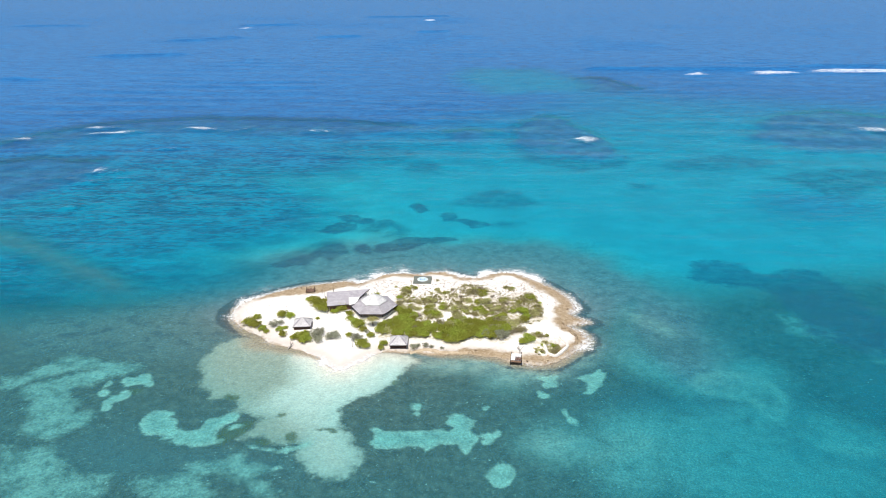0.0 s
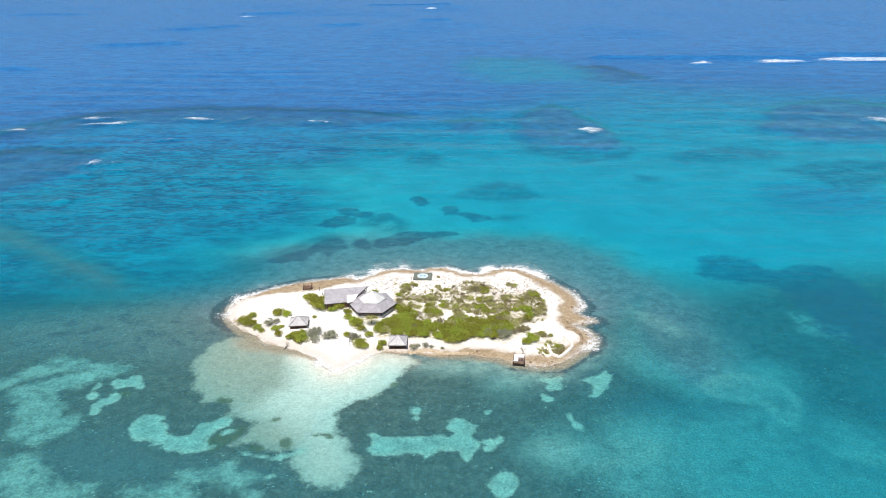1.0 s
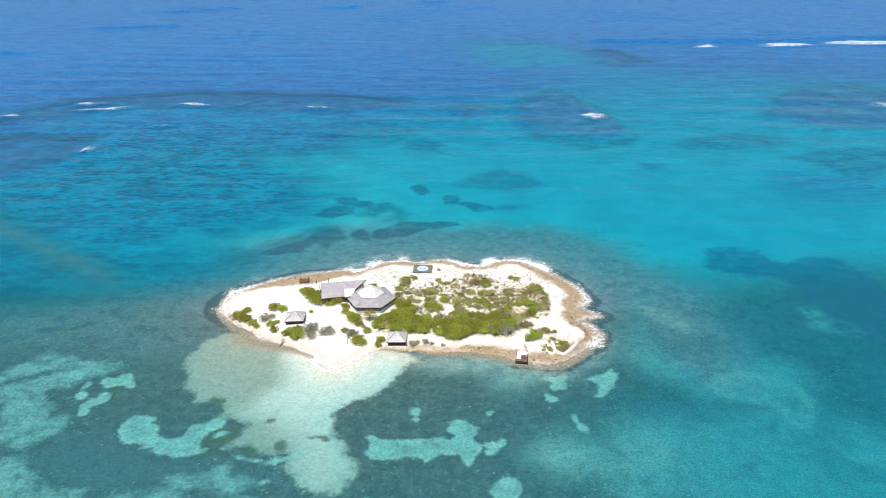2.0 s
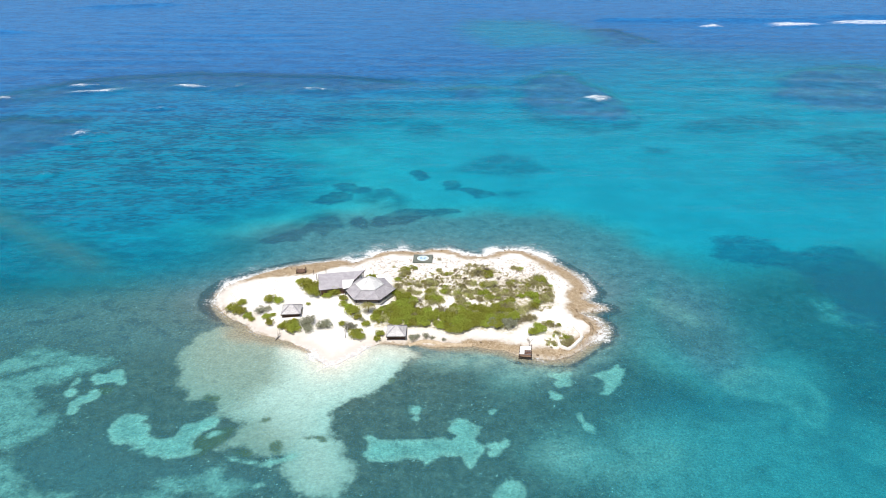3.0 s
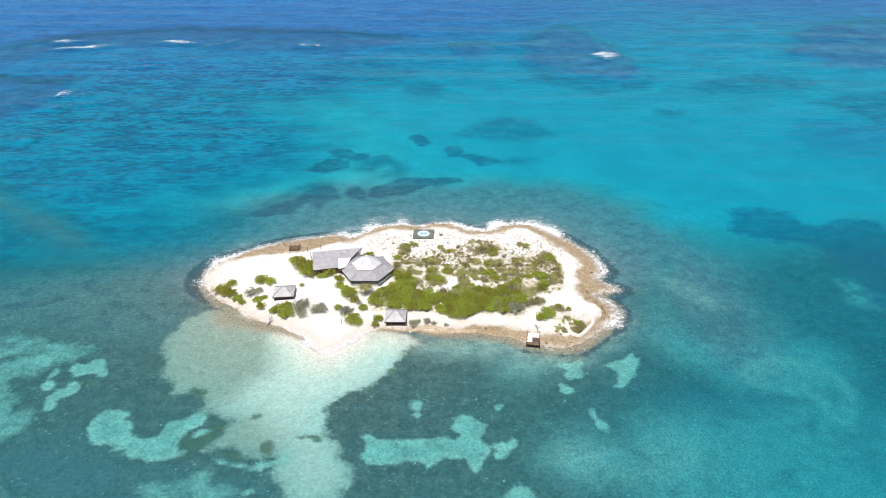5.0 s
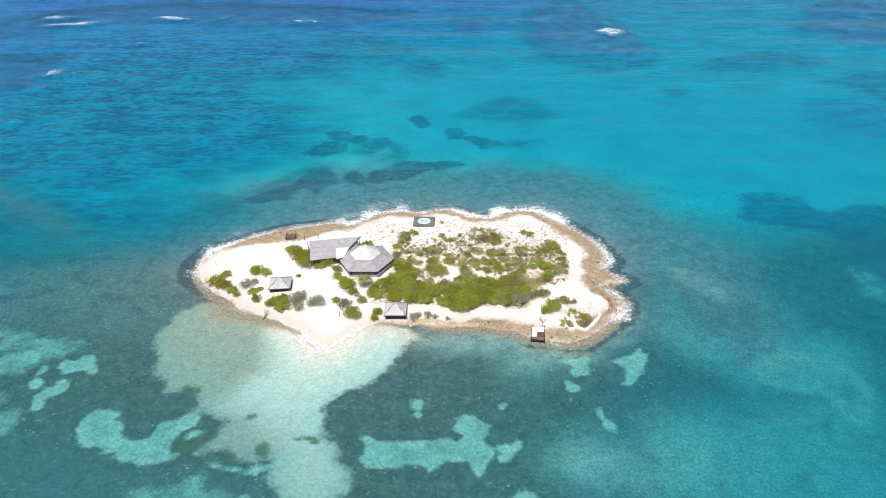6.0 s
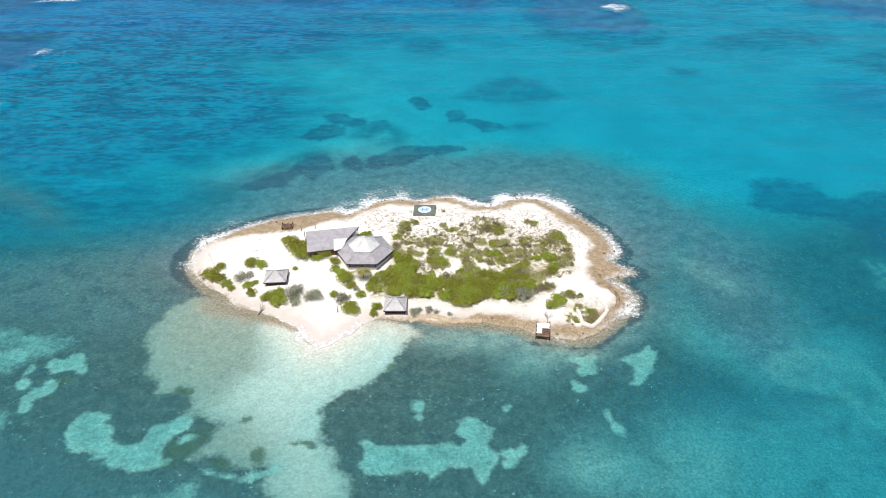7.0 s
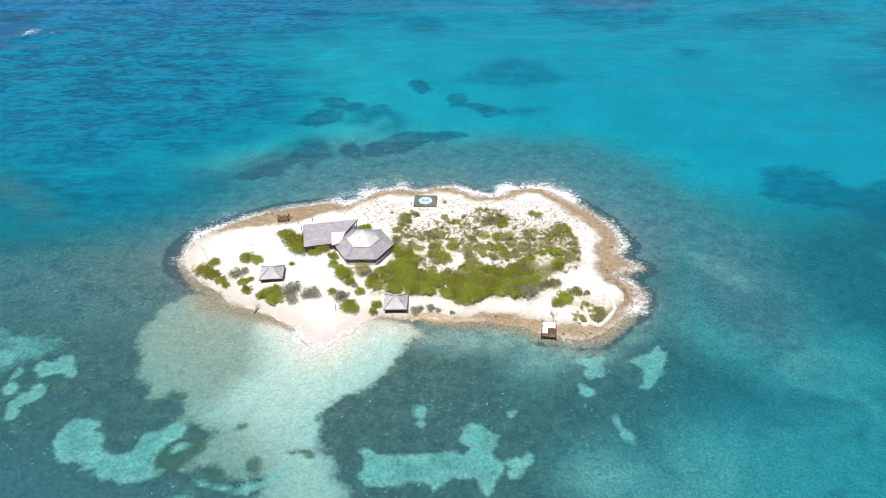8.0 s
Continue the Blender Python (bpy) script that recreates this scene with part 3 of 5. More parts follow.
class Nodes:
    """A short hand for node trees."""

    def __init__(self, name):
        self.mat = bpy.data.materials.new(name)
        self.mat.use_nodes = True
        self.tree = self.mat.node_tree
        self.tree.nodes.clear()
        self.out = self.tree.nodes.new("ShaderNodeOutputMaterial")
        self.place = self.tree.nodes.new("ShaderNodeTexCoord").outputs["Object"]

    def put(self, node, key, value):
        if value is None:
            return
        if isinstance(value, bpy.types.NodeSocket):
            self.tree.links.new(value, node.inputs[key])
        elif isinstance(value, tuple) and len(value) == 3 and node.inputs[key].type == "RGBA":
            node.inputs[key].default_value = (*value, 1.0)
        else:
            node.inputs[key].default_value = value

    def node(self, kind, out=0, **values):
        n = self.tree.nodes.new(kind)
        for key, value in values.items():
            self.put(n, key.replace("_", " "), value)
        return n.outputs[out]

    def attr(self, name):
        n = self.tree.nodes.new("ShaderNodeAttribute")
        n.attribute_name = name
        return n.outputs["Fac"]

    def calc(self, op, a, b=None, c=None):
        n = self.tree.nodes.new("ShaderNodeMath")
        n.operation = op
        for k, v in enumerate((a, b, c)):
            self.put(n, k, v)
        return n.outputs[0]

    def noise(self, scale, detail=4.0, rough=0.55, vector=None, stretch=None):
        v = vector or self.place
        if stretch:
            m = self.tree.nodes.new("ShaderNodeMapping")
            self.put(m, "Vector", v)
            m.inputs["Scale"].default_value = stretch
            v = m.outputs[0]
        return self.node("ShaderNodeTexNoise", 0, Vector=v, Scale=scale, Detail=detail, Roughness=rough)

    def ramp(self, v, low, high, to_low=0.0, to_high=1.0, soft=True):
        n = self.tree.nodes.new("ShaderNodeMapRange")
        n.interpolation_type = "SMOOTHSTEP" if soft else "LINEAR"
        for k, value in zip(("Value", "From Min", "From Max", "To Min", "To Max"), (v, low, high, to_low, to_high)):
            self.put(n, k, value)
        return n.outputs[0]

    def mix(self, fac, a, b):
        n = self.tree.nodes.new("ShaderNodeMix")
        n.data_type = "RGBA"
        for k, v in ((0, fac), (6, a), (7, b)):
            self.put(n, k, v)
        return n.outputs[2]

    def bump(self, height, distance=0.02, strength=1.0, normal=None):
        return self.node("ShaderNodeBump", 0, Height=height, Distance=distance, Strength=strength, Normal=normal)

    def surface(self, shader):
        self.tree.links.new(shader, self.out.inputs["Surface"])
        return self.mat

    def plain(self, colour, rough=0.8, normal=None, **more):
        return self.surface(self.node("ShaderNodeBsdfPrincipled", 0, Base_Color=colour, Roughness=rough, Normal=normal, **more))


def ground_material():
    m = Nodes("sand_rock_and_sea_floor")
    fine, mid, broad = m.noise(2.2, 5), m.noise(0.45, 4), m.noise(0.06, 3)
    sway = m.calc("MULTIPLY", m.calc("SUBTRACT", m.noise(0.28, 3, 0.6), 0.5), 3.0)
    jag = m.calc("MULTIPLY", m.calc("SUBTRACT", m.noise(0.9, 5, 0.65), 0.5), 2.4)

    def inside(name, soft=0.35, rough=1.0):
        v = m.calc("MULTIPLY_ADD", m.calc("ADD", jag, sway), rough, m.attr(name))
        return m.ramp(v, -soft, soft, 1.0, 0.0)

    weed = m.mix(m.ramp(mid, 0.35, 0.7), WEED_DARK, WEED_LIGHT)
    # pale weed flecks, made strong to paint ripple highlights as well
    weed = m.mix(m.ramp(m.noise(1.5, 6, 0.75), 0.52, 0.68, 0, 0.8), weed, WEED_PALE_GLINT)
    weed = m.mix(m.calc("MULTIPLY", m.attr("dim"), 0.6), weed, DIM_BED)
    lagoon = m.mix(m.ramp(broad, 0.3, 0.7), LAGOON_A, LAGOON_B)
    thin = m.mix(m.ramp(mid, 0.3, 0.7), THIN_A, THIN_B)
    pale = m.mix(m.ramp(mid, 0.35, 0.75), SAND_WET_A, SAND_WET_B)
    pale = m.mix(m.ramp(fine, 0.55, 0.8, 0, 0.35), pale, SAND_WET_C)
    bright = m.mix(m.ramp(mid, 0.35, 0.7), SAND_BRIGHT_A, SAND_BRIGHT_B)
    reef = m.mix(m.ramp(m.noise(0.12, 6, 0.65), 0.35, 0.7), REEF_A, REEF_B)
    sea = m.mix(m.calc("MULTIPLY", m.attr("thin"), m.ramp(m.noise(0.15, 5, 0.6), 0.1, 0.5)), weed, thin)
    sea = m.mix(m.attr("lagoon"), sea, lagoon)
    patchy = m.ramp(m.noise(0.13, 7, 0.68, stretch=(0.7, 1.0, 1.0)), 0.38, 0.62)
    sea = m.mix(m.calc("MULTIPLY", m.attr("bay"), m.calc("MULTIPLY_ADD", patchy, 0.5, 0.45)), sea, BAY)
    sea = m.mix(m.calc("MULTIPLY", m.attr("halo"), 0.92), sea, m.mix(m.ramp(mid, 0.3, 0.7), HALO_A, HALO_B))
    sea = m.mix(m.calc("MULTIPLY", m.attr("dim"), m.ramp(m.noise(0.2, 5, 0.65), 0.3, 0.6, 0.4, 0.85)), sea, DIM_BED)
    sea = m.mix(m.calc("MULTIPLY", m.attr("light"), m.ramp(m.noise(0.3, 6, 0.7), 0.40, 0.58, 0.3, 0.8)), sea, LIGHT_BED)
    sea = m.mix(m.calc("MULTIPLY", inside("dark", 1.2, 1.1), m.ramp(m.noise(0.22, 6, 0.68, stretch=(0.7, 1.0, 1.0)), 0.35, 0.6, 0.6, 0.95)), sea, DARK_BED)
    sea = m.mix(m.calc("MULTIPLY", m.ramp(m.calc("MULTIPLY_ADD", m.calc("ADD", jag, sway), 4.0, m.attr("reef")), -6.0, 6.0, 1.0, 0.0), m.ramp(m.noise(0.05, 6, 0.65), 0.3, 0.55, 0.75, 0.97)), sea, reef)
    sea = m.mix(m.calc("MULTIPLY", m.attr("bank"), 0.7), sea, lagoon)
    sea = m.mix(m.calc("MULTIPLY", m.attr("flat"), m.ramp(m.noise(0.12, 6, 0.7), 0.3, 0.6, 0.55, 0.95)), sea, FLAT_ROCK)
    sea = m.mix(m.calc("MULTIPLY", m.attr("grey"), m.ramp(m.noise(0.35, 6, 0.7), 0.25, 0.65, 0.55, 1.0)), sea, m.mix(m.ramp(fine, 0.35, 0.7), GREY_A, GREY_B))
    clump = m.calc("MULTIPLY", m.ramp(m.noise(0.24, 7, 0.72, stretch=(0.75, 1.0, 1.0)), 0.48, 0.62), m.calc("MAXIMUM", m.calc("MULTIPLY", m.attr("halo"), 0.5), m.attr("grey")))
    sea = m.mix(m.calc("MULTIPLY", clump, 0.75), sea, CLUMP)
    sea = m.mix(m.calc("MULTIPLY", inside("flats", 1.5, 1.6), m.ramp(m.noise(0.22, 6, 0.72), 0.36, 0.58, 0.3, 0.95)), sea, FLATS)
    in_shoal = inside("shoal", 1.0, 1.3)
    shoal = m.mix(m.calc("MULTIPLY", in_shoal, m.ramp(m.noise(0.5, 6, 0.7), 0.3, 0.6, 0.75, 1.0)), sea, m.mix(m.ramp(fine, 0.3, 0.75), SHOAL_A, SHOAL_B))
    inner = m.ramp(m.calc("MULTIPLY_ADD", m.calc("ADD", jag, sway), 1.6, m.attr("tongue")), -5.0, 3.0, 1.0, 0.0)
    tongue = m.mix(m.calc("MULTIPLY", m.calc("MULTIPLY", inner, in_shoal), m.ramp(m.attr("coast"), 2.0, 34.0, 1.0, 0.45)), shoal, bright)
    tongue = m.mix(m.calc("MULTIPLY", inside("hole", 0.5, 0.8), 0.85), tongue, HOLE_BED)
    sea = m.mix(m.calc("MULTIPLY", inside("sand", 0.45, 0.55), m.ramp(m.noise(0.2, 6, 0.7), 0.35, 0.6, 0.68, 1.0)), tongue, pale)
    sea = m.mix(m.ramp(m.calc("MULTIPLY_ADD", jag, 0.35, m.attr("ledge")), 0.25, 1.25, 0.85, 0.0), sea, m.mix(m.ramp(fine, 0.4, 0.65), LEDGE_A, LEDGE_B))
    sea = m.mix(m.calc("MULTIPLY", inside("awash", 0.5, 0.6), 0.9), sea, AWASH_BED)

    dry = m.mix(m.ramp(mid, 0.35, 0.7), SAND_A, SAND_B)
    dry = m.mix(m.ramp(m.calc("MULTIPLY", m.attr("rubble"), m.ramp(m.noise(1.5, 6, 0.78, stretch=(0.8, 1.2, 1.0)), 0.49, 0.62)), 0.0, 1.0, 0, 0.8), dry, RUBBLE)
    dry = m.mix(m.calc("MULTIPLY", m.attr("litter"), m.ramp(m.noise(1.1, 6, 0.7), 0.35, 0.6)), dry, LITTER)
    rock = m.mix(m.ramp(m.noise(0.8, 6, 0.65), 0.35, 0.68), ROCK_A, ROCK_B)
    rock = m.mix(m.ramp(m.noise(2.6, 6, 0.75), 0.5, 0.64, 0, 0.85), rock, ROCK_C)
    rock = m.mix(m.ramp(m.noise(1.9, 5, 0.7), 0.58, 0.68, 0, 0.7), rock, ROCK_D)
    r = m.calc("MULTIPLY_ADD", jag, 0.9, m.attr("rock"))
    land = m.mix(m.ramp(r, -1.1, 1.1, 1.0, 0.0), dry, rock)
    # damp margin of the beach and splash on the rock
    damp = m.ramp(m.calc("MULTIPLY_ADD", jag, 0.25, m.attr("coast")), -7.0, -0.2)
    land = m.mix(m.calc("MULTIPLY", damp, m.ramp(r, -0.5, 0.8, 0.0, 0.75)), land, DAMP)
    wash = m.calc("MULTIPLY", m.attr("wash"), m.ramp(m.noise(1.3, 6, 0.7, stretch=(1.0, 0.8, 1.0)), 0.32, 0.56))
    land = m.mix(m.calc("MINIMUM", wash, 1.0), land, m.mix(m.ramp(m.noise(1.0, 6, 0.7), 0.42, 0.58), WASH, FOAM))
    speck = m.ramp(m.noise(1.6, 2, 0.5), 0.66, 0.72, 0.0, 0.7)
    sea = m.mix(m.calc("MULTIPLY", speck, m.ramp(m.noise(0.12, 3), 0.45, 0.6)), sea, SPECK)
    # floor grain that also paints the light and dark of ripples over it
    grit_and_ripple_light = m.calc("ADD", m.ramp(m.noise(2.1, 1.5, 0.6), 0.30, 0.70, 0.30, 0.70, soft=False), m.ramp(m.noise(4.6, 1, 0.6), 0.30, 0.70, 0.36, 0.64, soft=False))
    grit_and_ripple_light = m.calc("MULTIPLY_ADD", m.calc("SUBTRACT", grit_and_ripple_light, 1.0), m.ramp(in_shoal, 0.0, 1.0, 1.2, 0.75), 1.0)
    sea = m.node("ShaderNodeHueSaturation", 0, Value=grit_and_ripple_light, Color=sea)
    colour = m.mix(m.ramp(m.attr("coast"), -0.05, 0.05), land, sea)
    bump = m.bump(m.calc("ADD", fine, m.calc("MULTIPLY", m.noise(7.0, 3), 0.4)), 0.12, 0.8)
    return m.plain(colour, 0.9, bump, Specular_IOR_Level=0.15)


def water_material():
    m = Nodes("sea_water")
    depth = m.attr("depth")
    clear = m.tree.nodes.new("ShaderNodeCombineColor")
    for k, per_metre in enumerate(CLEAR):
        m.put(clear, k, m.calc("POWER", per_metre, depth))
    fade = m.ramp(m.calc("POWER", MILK, depth), 0.0, 1.0, 1.0, 0.0, soft=False)
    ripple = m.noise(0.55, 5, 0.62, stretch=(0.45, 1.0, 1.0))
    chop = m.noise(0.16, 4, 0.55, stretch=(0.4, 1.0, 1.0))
    fine = m.noise(2.4, 3, 0.6, stretch=(0.6, 1.0, 1.0))
    swell = m.noise(0.045, 4, 0.55, stretch=(0.30, 1.0, 1.0))
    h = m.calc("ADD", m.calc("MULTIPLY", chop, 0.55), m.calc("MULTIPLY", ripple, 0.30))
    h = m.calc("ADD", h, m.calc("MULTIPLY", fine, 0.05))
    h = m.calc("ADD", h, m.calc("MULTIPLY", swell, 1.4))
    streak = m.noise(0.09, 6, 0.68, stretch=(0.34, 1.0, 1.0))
    # wave shading painted into the body colour: lighter crests, darker troughs
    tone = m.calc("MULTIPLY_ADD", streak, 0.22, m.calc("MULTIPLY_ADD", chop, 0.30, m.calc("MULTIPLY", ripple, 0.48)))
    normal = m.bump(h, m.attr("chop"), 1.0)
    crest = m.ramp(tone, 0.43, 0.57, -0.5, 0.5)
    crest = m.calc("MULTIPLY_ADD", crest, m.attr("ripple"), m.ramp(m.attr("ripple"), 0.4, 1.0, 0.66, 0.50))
    body = m.node("ShaderNodeBsdfDiffuse", 0, Color=m.mix(crest, m.mix(m.attr("open"), WAVE_SHADE_SHALLOW, WAVE_SHADE_DEEP), m.mix(m.attr("open"), BODY_SHALLOW, BODY_DEEP)), Normal=normal)
    through_it = m.node("ShaderNodeBsdfTransparent", 0, Color=clear.outputs[0])
    under = m.tree.nodes.new("ShaderNodeMixShader")
    for k, v in ((0, fade), (1, through_it), (2, body)):
        m.put(under, k, v)
    gentle = m.bump(h, m.calc("MULTIPLY", m.attr("chop"), 0.2), 1.0)
    gloss = m.node("ShaderNodeBsdfGlossy", 0, Color=(1, 1, 1), Roughness=0.2, Normal=gentle)
    wet = m.tree.nodes.new("ShaderNodeMixShader")
    for k, v in ((0, m.calc("MULTIPLY", m.node("ShaderNodeFresnel", 0, IOR=1.33, Normal=normal), 0.36)), (1, under.outputs[0]), (2, gloss)):
        m.put(wet, k, v)
    lace = m.calc("MULTIPLY_ADD", m.noise(1.3, 6, 0.75), 0.65, m.calc("MULTIPLY", m.noise(0.25, 5, 0.7, stretch=(0.7, 1.0, 1.0)), 0.4))
    lace = m.calc("MULTIPLY_ADD", m.calc("SUBTRACT", lace, 0.5), 3.2, m.attr("foam"))
    foam = m.ramp(lace, 0.30, 1.25)
    top = m.tree.nodes.new("ShaderNodeMixShader")
    white = m.node("ShaderNodeBsdfDiffuse", 0, Color=FOAM, Roughness=0.5)
    for k, v in ((0, m.calc("MULTIPLY", foam, m.ramp(m.attr("foam"), 0.03, 0.2, 0.0, 0.95))), (1, wet.outputs[0]), (2, white)):
        m.put(top, k, v)
    return m.surface(top.outputs[0])


def mottled(name, a, b, scale, rough=0.85, relief=0.01, detail=5, c=None, vary=0.0):
    """A matt surface of two or three tones."""
    m = Nodes(name)
    n = m.noise(scale, detail, 0.6)
    colour = m.mix(m.ramp(n, 0.32, 0.68), a, b)
    if c:
        colour = m.mix(m.ramp(m.noise(scale * 4.5, 4, 0.65), 0.55, 0.72, 0, 0.7), colour, c)
    if vary:
        info = m.node("ShaderNodeObjectInfo", "Random")
        hue = m.tree.nodes.new("ShaderNodeHueSaturation")
        m.put(hue, "Value", m.ramp(info, 0, 1, 1 - vary, 1 + vary, soft=False))
        m.put(hue, "Hue", m.ramp(info, 0, 1, 0.5 - vary * 0.06, 0.5 + vary * 0.06, soft=False))
        m.put(hue, "Color", colour)
        colour = hue.outputs[0]
    return m.plain(colour, rough, m.bump(n, relief), Specular_IOR_Level=0.25)


def shingles(name, a, b, streak):
    """Weathered wooden shingles in courses along the local height."""
    m = Nodes(name)
    row = m.tree.nodes.new("ShaderNodeTexWave")
    row.wave_type, row.bands_direction, row.wave_profile = "BANDS", "Z", "SAW"
    m.put(row, "Vector", m.place)
    m.put(row, "Scale", 2.2)
    m.put(row, "Distortion", 0.25)
    n = m.noise(0.8, 6, 0.65)
    chips = m.noise(4.5, 5, 0.75)
    colour = m.mix(m.ramp(n, 0.3, 0.7), a, b)
    colour = m.mix(m.ramp(chips, 0.47, 0.66, 0, 0.85), colour, streak)
    return m.plain(colour, 0.85, m.bump(m.calc("ADD", row.outputs[1], chips), 0.05), Specular_IOR_Level=0.2)


def leaves(name, a, b, vary=0.25):
    m = Nodes(name)
    island = m.node("ShaderNodeNewGeometry", "Random Per Island")
    info = m.node("ShaderNodeObjectInfo", "Random")
    colour = m.mix(island, a, b)
    hue = m.tree.nodes.new("ShaderNodeHueSaturation")
    m.put(hue, "Value", m.ramp(info, 0, 1, 1 - vary, 1 + vary, soft=False))
    m.put(hue, "Hue", m.ramp(info, 0, 1, 0.478, 0.512, soft=False))
    m.put(hue, "Color", colour)
    skin = m.node("ShaderNodeBsdfPrincipled", 0, Base_Color=hue.outputs[0], Roughness=0.6, Specular_IOR_Level=0.25)
    glow = m.node("ShaderNodeBsdfTranslucent", 0, Color=hue.outputs[0])
    both = m.tree.nodes.new("ShaderNodeMixShader")
    for k, v in ((0, 0.5), (1, skin), (2, glow)):
        m.put(both, k, v)
    return m.surface(both.outputs[0])


WEED_DARK, WEED_LIGHT, WEED_PALE_GLINT = (0.096, 0.090, 0.070), (0.14, 0.128, 0.098), (0.23, 0.195, 0.145)
LAGOON_A, LAGOON_B = (0.54, 0.53, 0.44), (0.70, 0.68, 0.57)
THIN_A, THIN_B = (0.22, 0.255, 0.215), (0.285, 0.315, 0.265)
SAND_WET_A, SAND_WET_B, SAND_WET_C = (0.44, 0.42, 0.33), (0.54, 0.51, 0.40), (0.34, 0.32, 0.25)
REEF_A, REEF_B = (0.18, 0.095, 0.205), (0.32, 0.185, 0.35)
HOLE_BED = (0.125, 0.115, 0.055)
AWASH_BED = (0.075, 0.078, 0.078)
BAY, DARK_BED, DIM_BED, LIGHT_BED = (0.085, 0.11, 0.11), (0.12, 0.08, 0.10), (0.115, 0.13, 0.12), (0.42, 0.37, 0.29)
HALO_A, HALO_B = (0.165, 0.150, 0.155), (0.245, 0.22, 0.22)
SAND_A, SAND_B = (0.72, 0.675, 0.615), (0.83, 0.795, 0.75)
RUBBLE, LITTER = (0.40, 0.325, 0.265), (0.36, 0.31, 0.19)
ROCK_A, ROCK_B, ROCK_C, ROCK_D = (0.27, 0.195, 0.115), (0.38, 0.29, 0.185), (0.53, 0.44, 0.33), (0.15, 0.115, 0.075)
LEDGE_A, LEDGE_B, FLATS = (0.33, 0.255, 0.17), (0.21, 0.165, 0.115), (0.37, 0.36, 0.285)
FLAT_ROCK, CLUMP, SPECK = (0.235, 0.175, 0.165), (0.085, 0.095, 0.095), (0.50, 0.47, 0.40)
GREY_A, GREY_B = (0.135, 0.145, 0.13), (0.20, 0.205, 0.185)
WASH = (0.46, 0.45, 0.47)
DAMP, FOAM = (0.56, 0.475, 0.415), (0.86, 0.88, 0.88)
SHOAL_A, SHOAL_B = (0.42, 0.365, 0.285), (0.35, 0.31, 0.235)
SAND_BRIGHT_A, SAND_BRIGHT_B = (0.60, 0.55, 0.47), (0.67, 0.615, 0.53)
CLEAR, MILK = (0.54, 0.925, 0.968), 0.855
# water body colour, then its darker tones painted as shade in the troughs
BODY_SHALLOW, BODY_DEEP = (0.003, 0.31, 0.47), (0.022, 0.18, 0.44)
WAVE_SHADE_SHALLOW, WAVE_SHADE_DEEP = (0.003, 0.145, 0.275), (0.012, 0.09, 0.26)

GROUND = ground_material()
WATER = water_material()
SHINGLE = shingles("grey_shingle", (0.35, 0.325, 0.345), (0.50, 0.47, 0.49), (0.245, 0.225, 0.235))
PALE_SHINGLE = shingles("bleached_shingle", (0.70, 0.68, 0.67), (0.85, 0.835, 0.82), (0.46, 0.44, 0.43))
HUT_SHINGLE = shingles("grey_bleached_shingle", (0.55, 0.52, 0.515), (0.73, 0.695, 0.685), (0.33, 0.31, 0.305))
WHITE = mottled("white_paint", (0.74, 0.72, 0.68), (0.82, 0.80, 0.77), 0.9, 0.6, 0.004)
TIMBER = mottled("brown_timber", (0.13, 0.075, 0.05), (0.22, 0.13, 0.09), 1.4, 0.8, 0.01, c=(0.30, 0.2, 0.15), vary=0.2)
DARK_WOOD = mottled("dark_wood", (0.05, 0.035, 0.028), (0.09, 0.065, 0.05), 2.0, 0.8)
STONE = mottled("pale_coral_stone", (0.64, 0.59, 0.52), (0.78, 0.74, 0.68), 1.2, 0.9, 0.03, c=(0.46, 0.40, 0.33), vary=0.08)
DRIFT = mottled("bleached_driftwood", (0.30, 0.26, 0.22), (0.44, 0.40, 0.35), 3.0)
PAD_GREEN = mottled("worn_green_paint", (0.10, 0.12, 0.10), (0.17, 0.18, 0.15), 0.9, 0.85, 0.01, c=(0.25, 0.24, 0.20))
PAD_BLUE = mottled("pale_blue_paint", (0.44, 0.57, 0.70), (0.55, 0.66, 0.76), 1.6, 0.7)
PAD_LETTER = mottled("blue_paint", (0.16, 0.30, 0.48), (0.26, 0.40, 0.56), 1.6, 0.7)
RUBBLE_STONE = mottled("grey_coral_rubble", (0.36, 0.30, 0.25), (0.54, 0.47, 0.41), 0.7, 0.9, 0.02)
SHORE_STONE = mottled("brown_shore_rock", (0.17, 0.12, 0.075), (0.33, 0.25, 0.16), 0.6, 0.9, 0.03, c=(0.42, 0.36, 0.28))
BARK = mottled("grey_bark", (0.14, 0.10, 0.07), (0.24, 0.19, 0.14), 5.0)
LEAF_GREEN = leaves("bright_green_leaf", (0.29, 0.335, 0.045), (0.49, 0.53, 0.10), 0.22)
LEAF_OLIVE = leaves("olive_leaf", (0.40, 0.385, 0.16), (0.57, 0.54, 0.28), 0.25)
LEAF_SILVER = leaves("silver_leaf", (0.26, 0.27, 0.18), (0.46, 0.46, 0.34))
LEAF_DRY = leaves("dry_twig", (0.20, 0.165, 0.115), (0.36, 0.31, 0.23))
TAN_ROCK = mottled("tan_ledge_rock", (0.40, 0.30, 0.19), (0.56, 0.45, 0.32), 0.9, 0.9, 0.05, c=(0.24, 0.17, 0.10))
LEAF_PALM = leaves("palm_leaf", (0.28, 0.27, 0.07), (0.46, 0.43, 0.16))


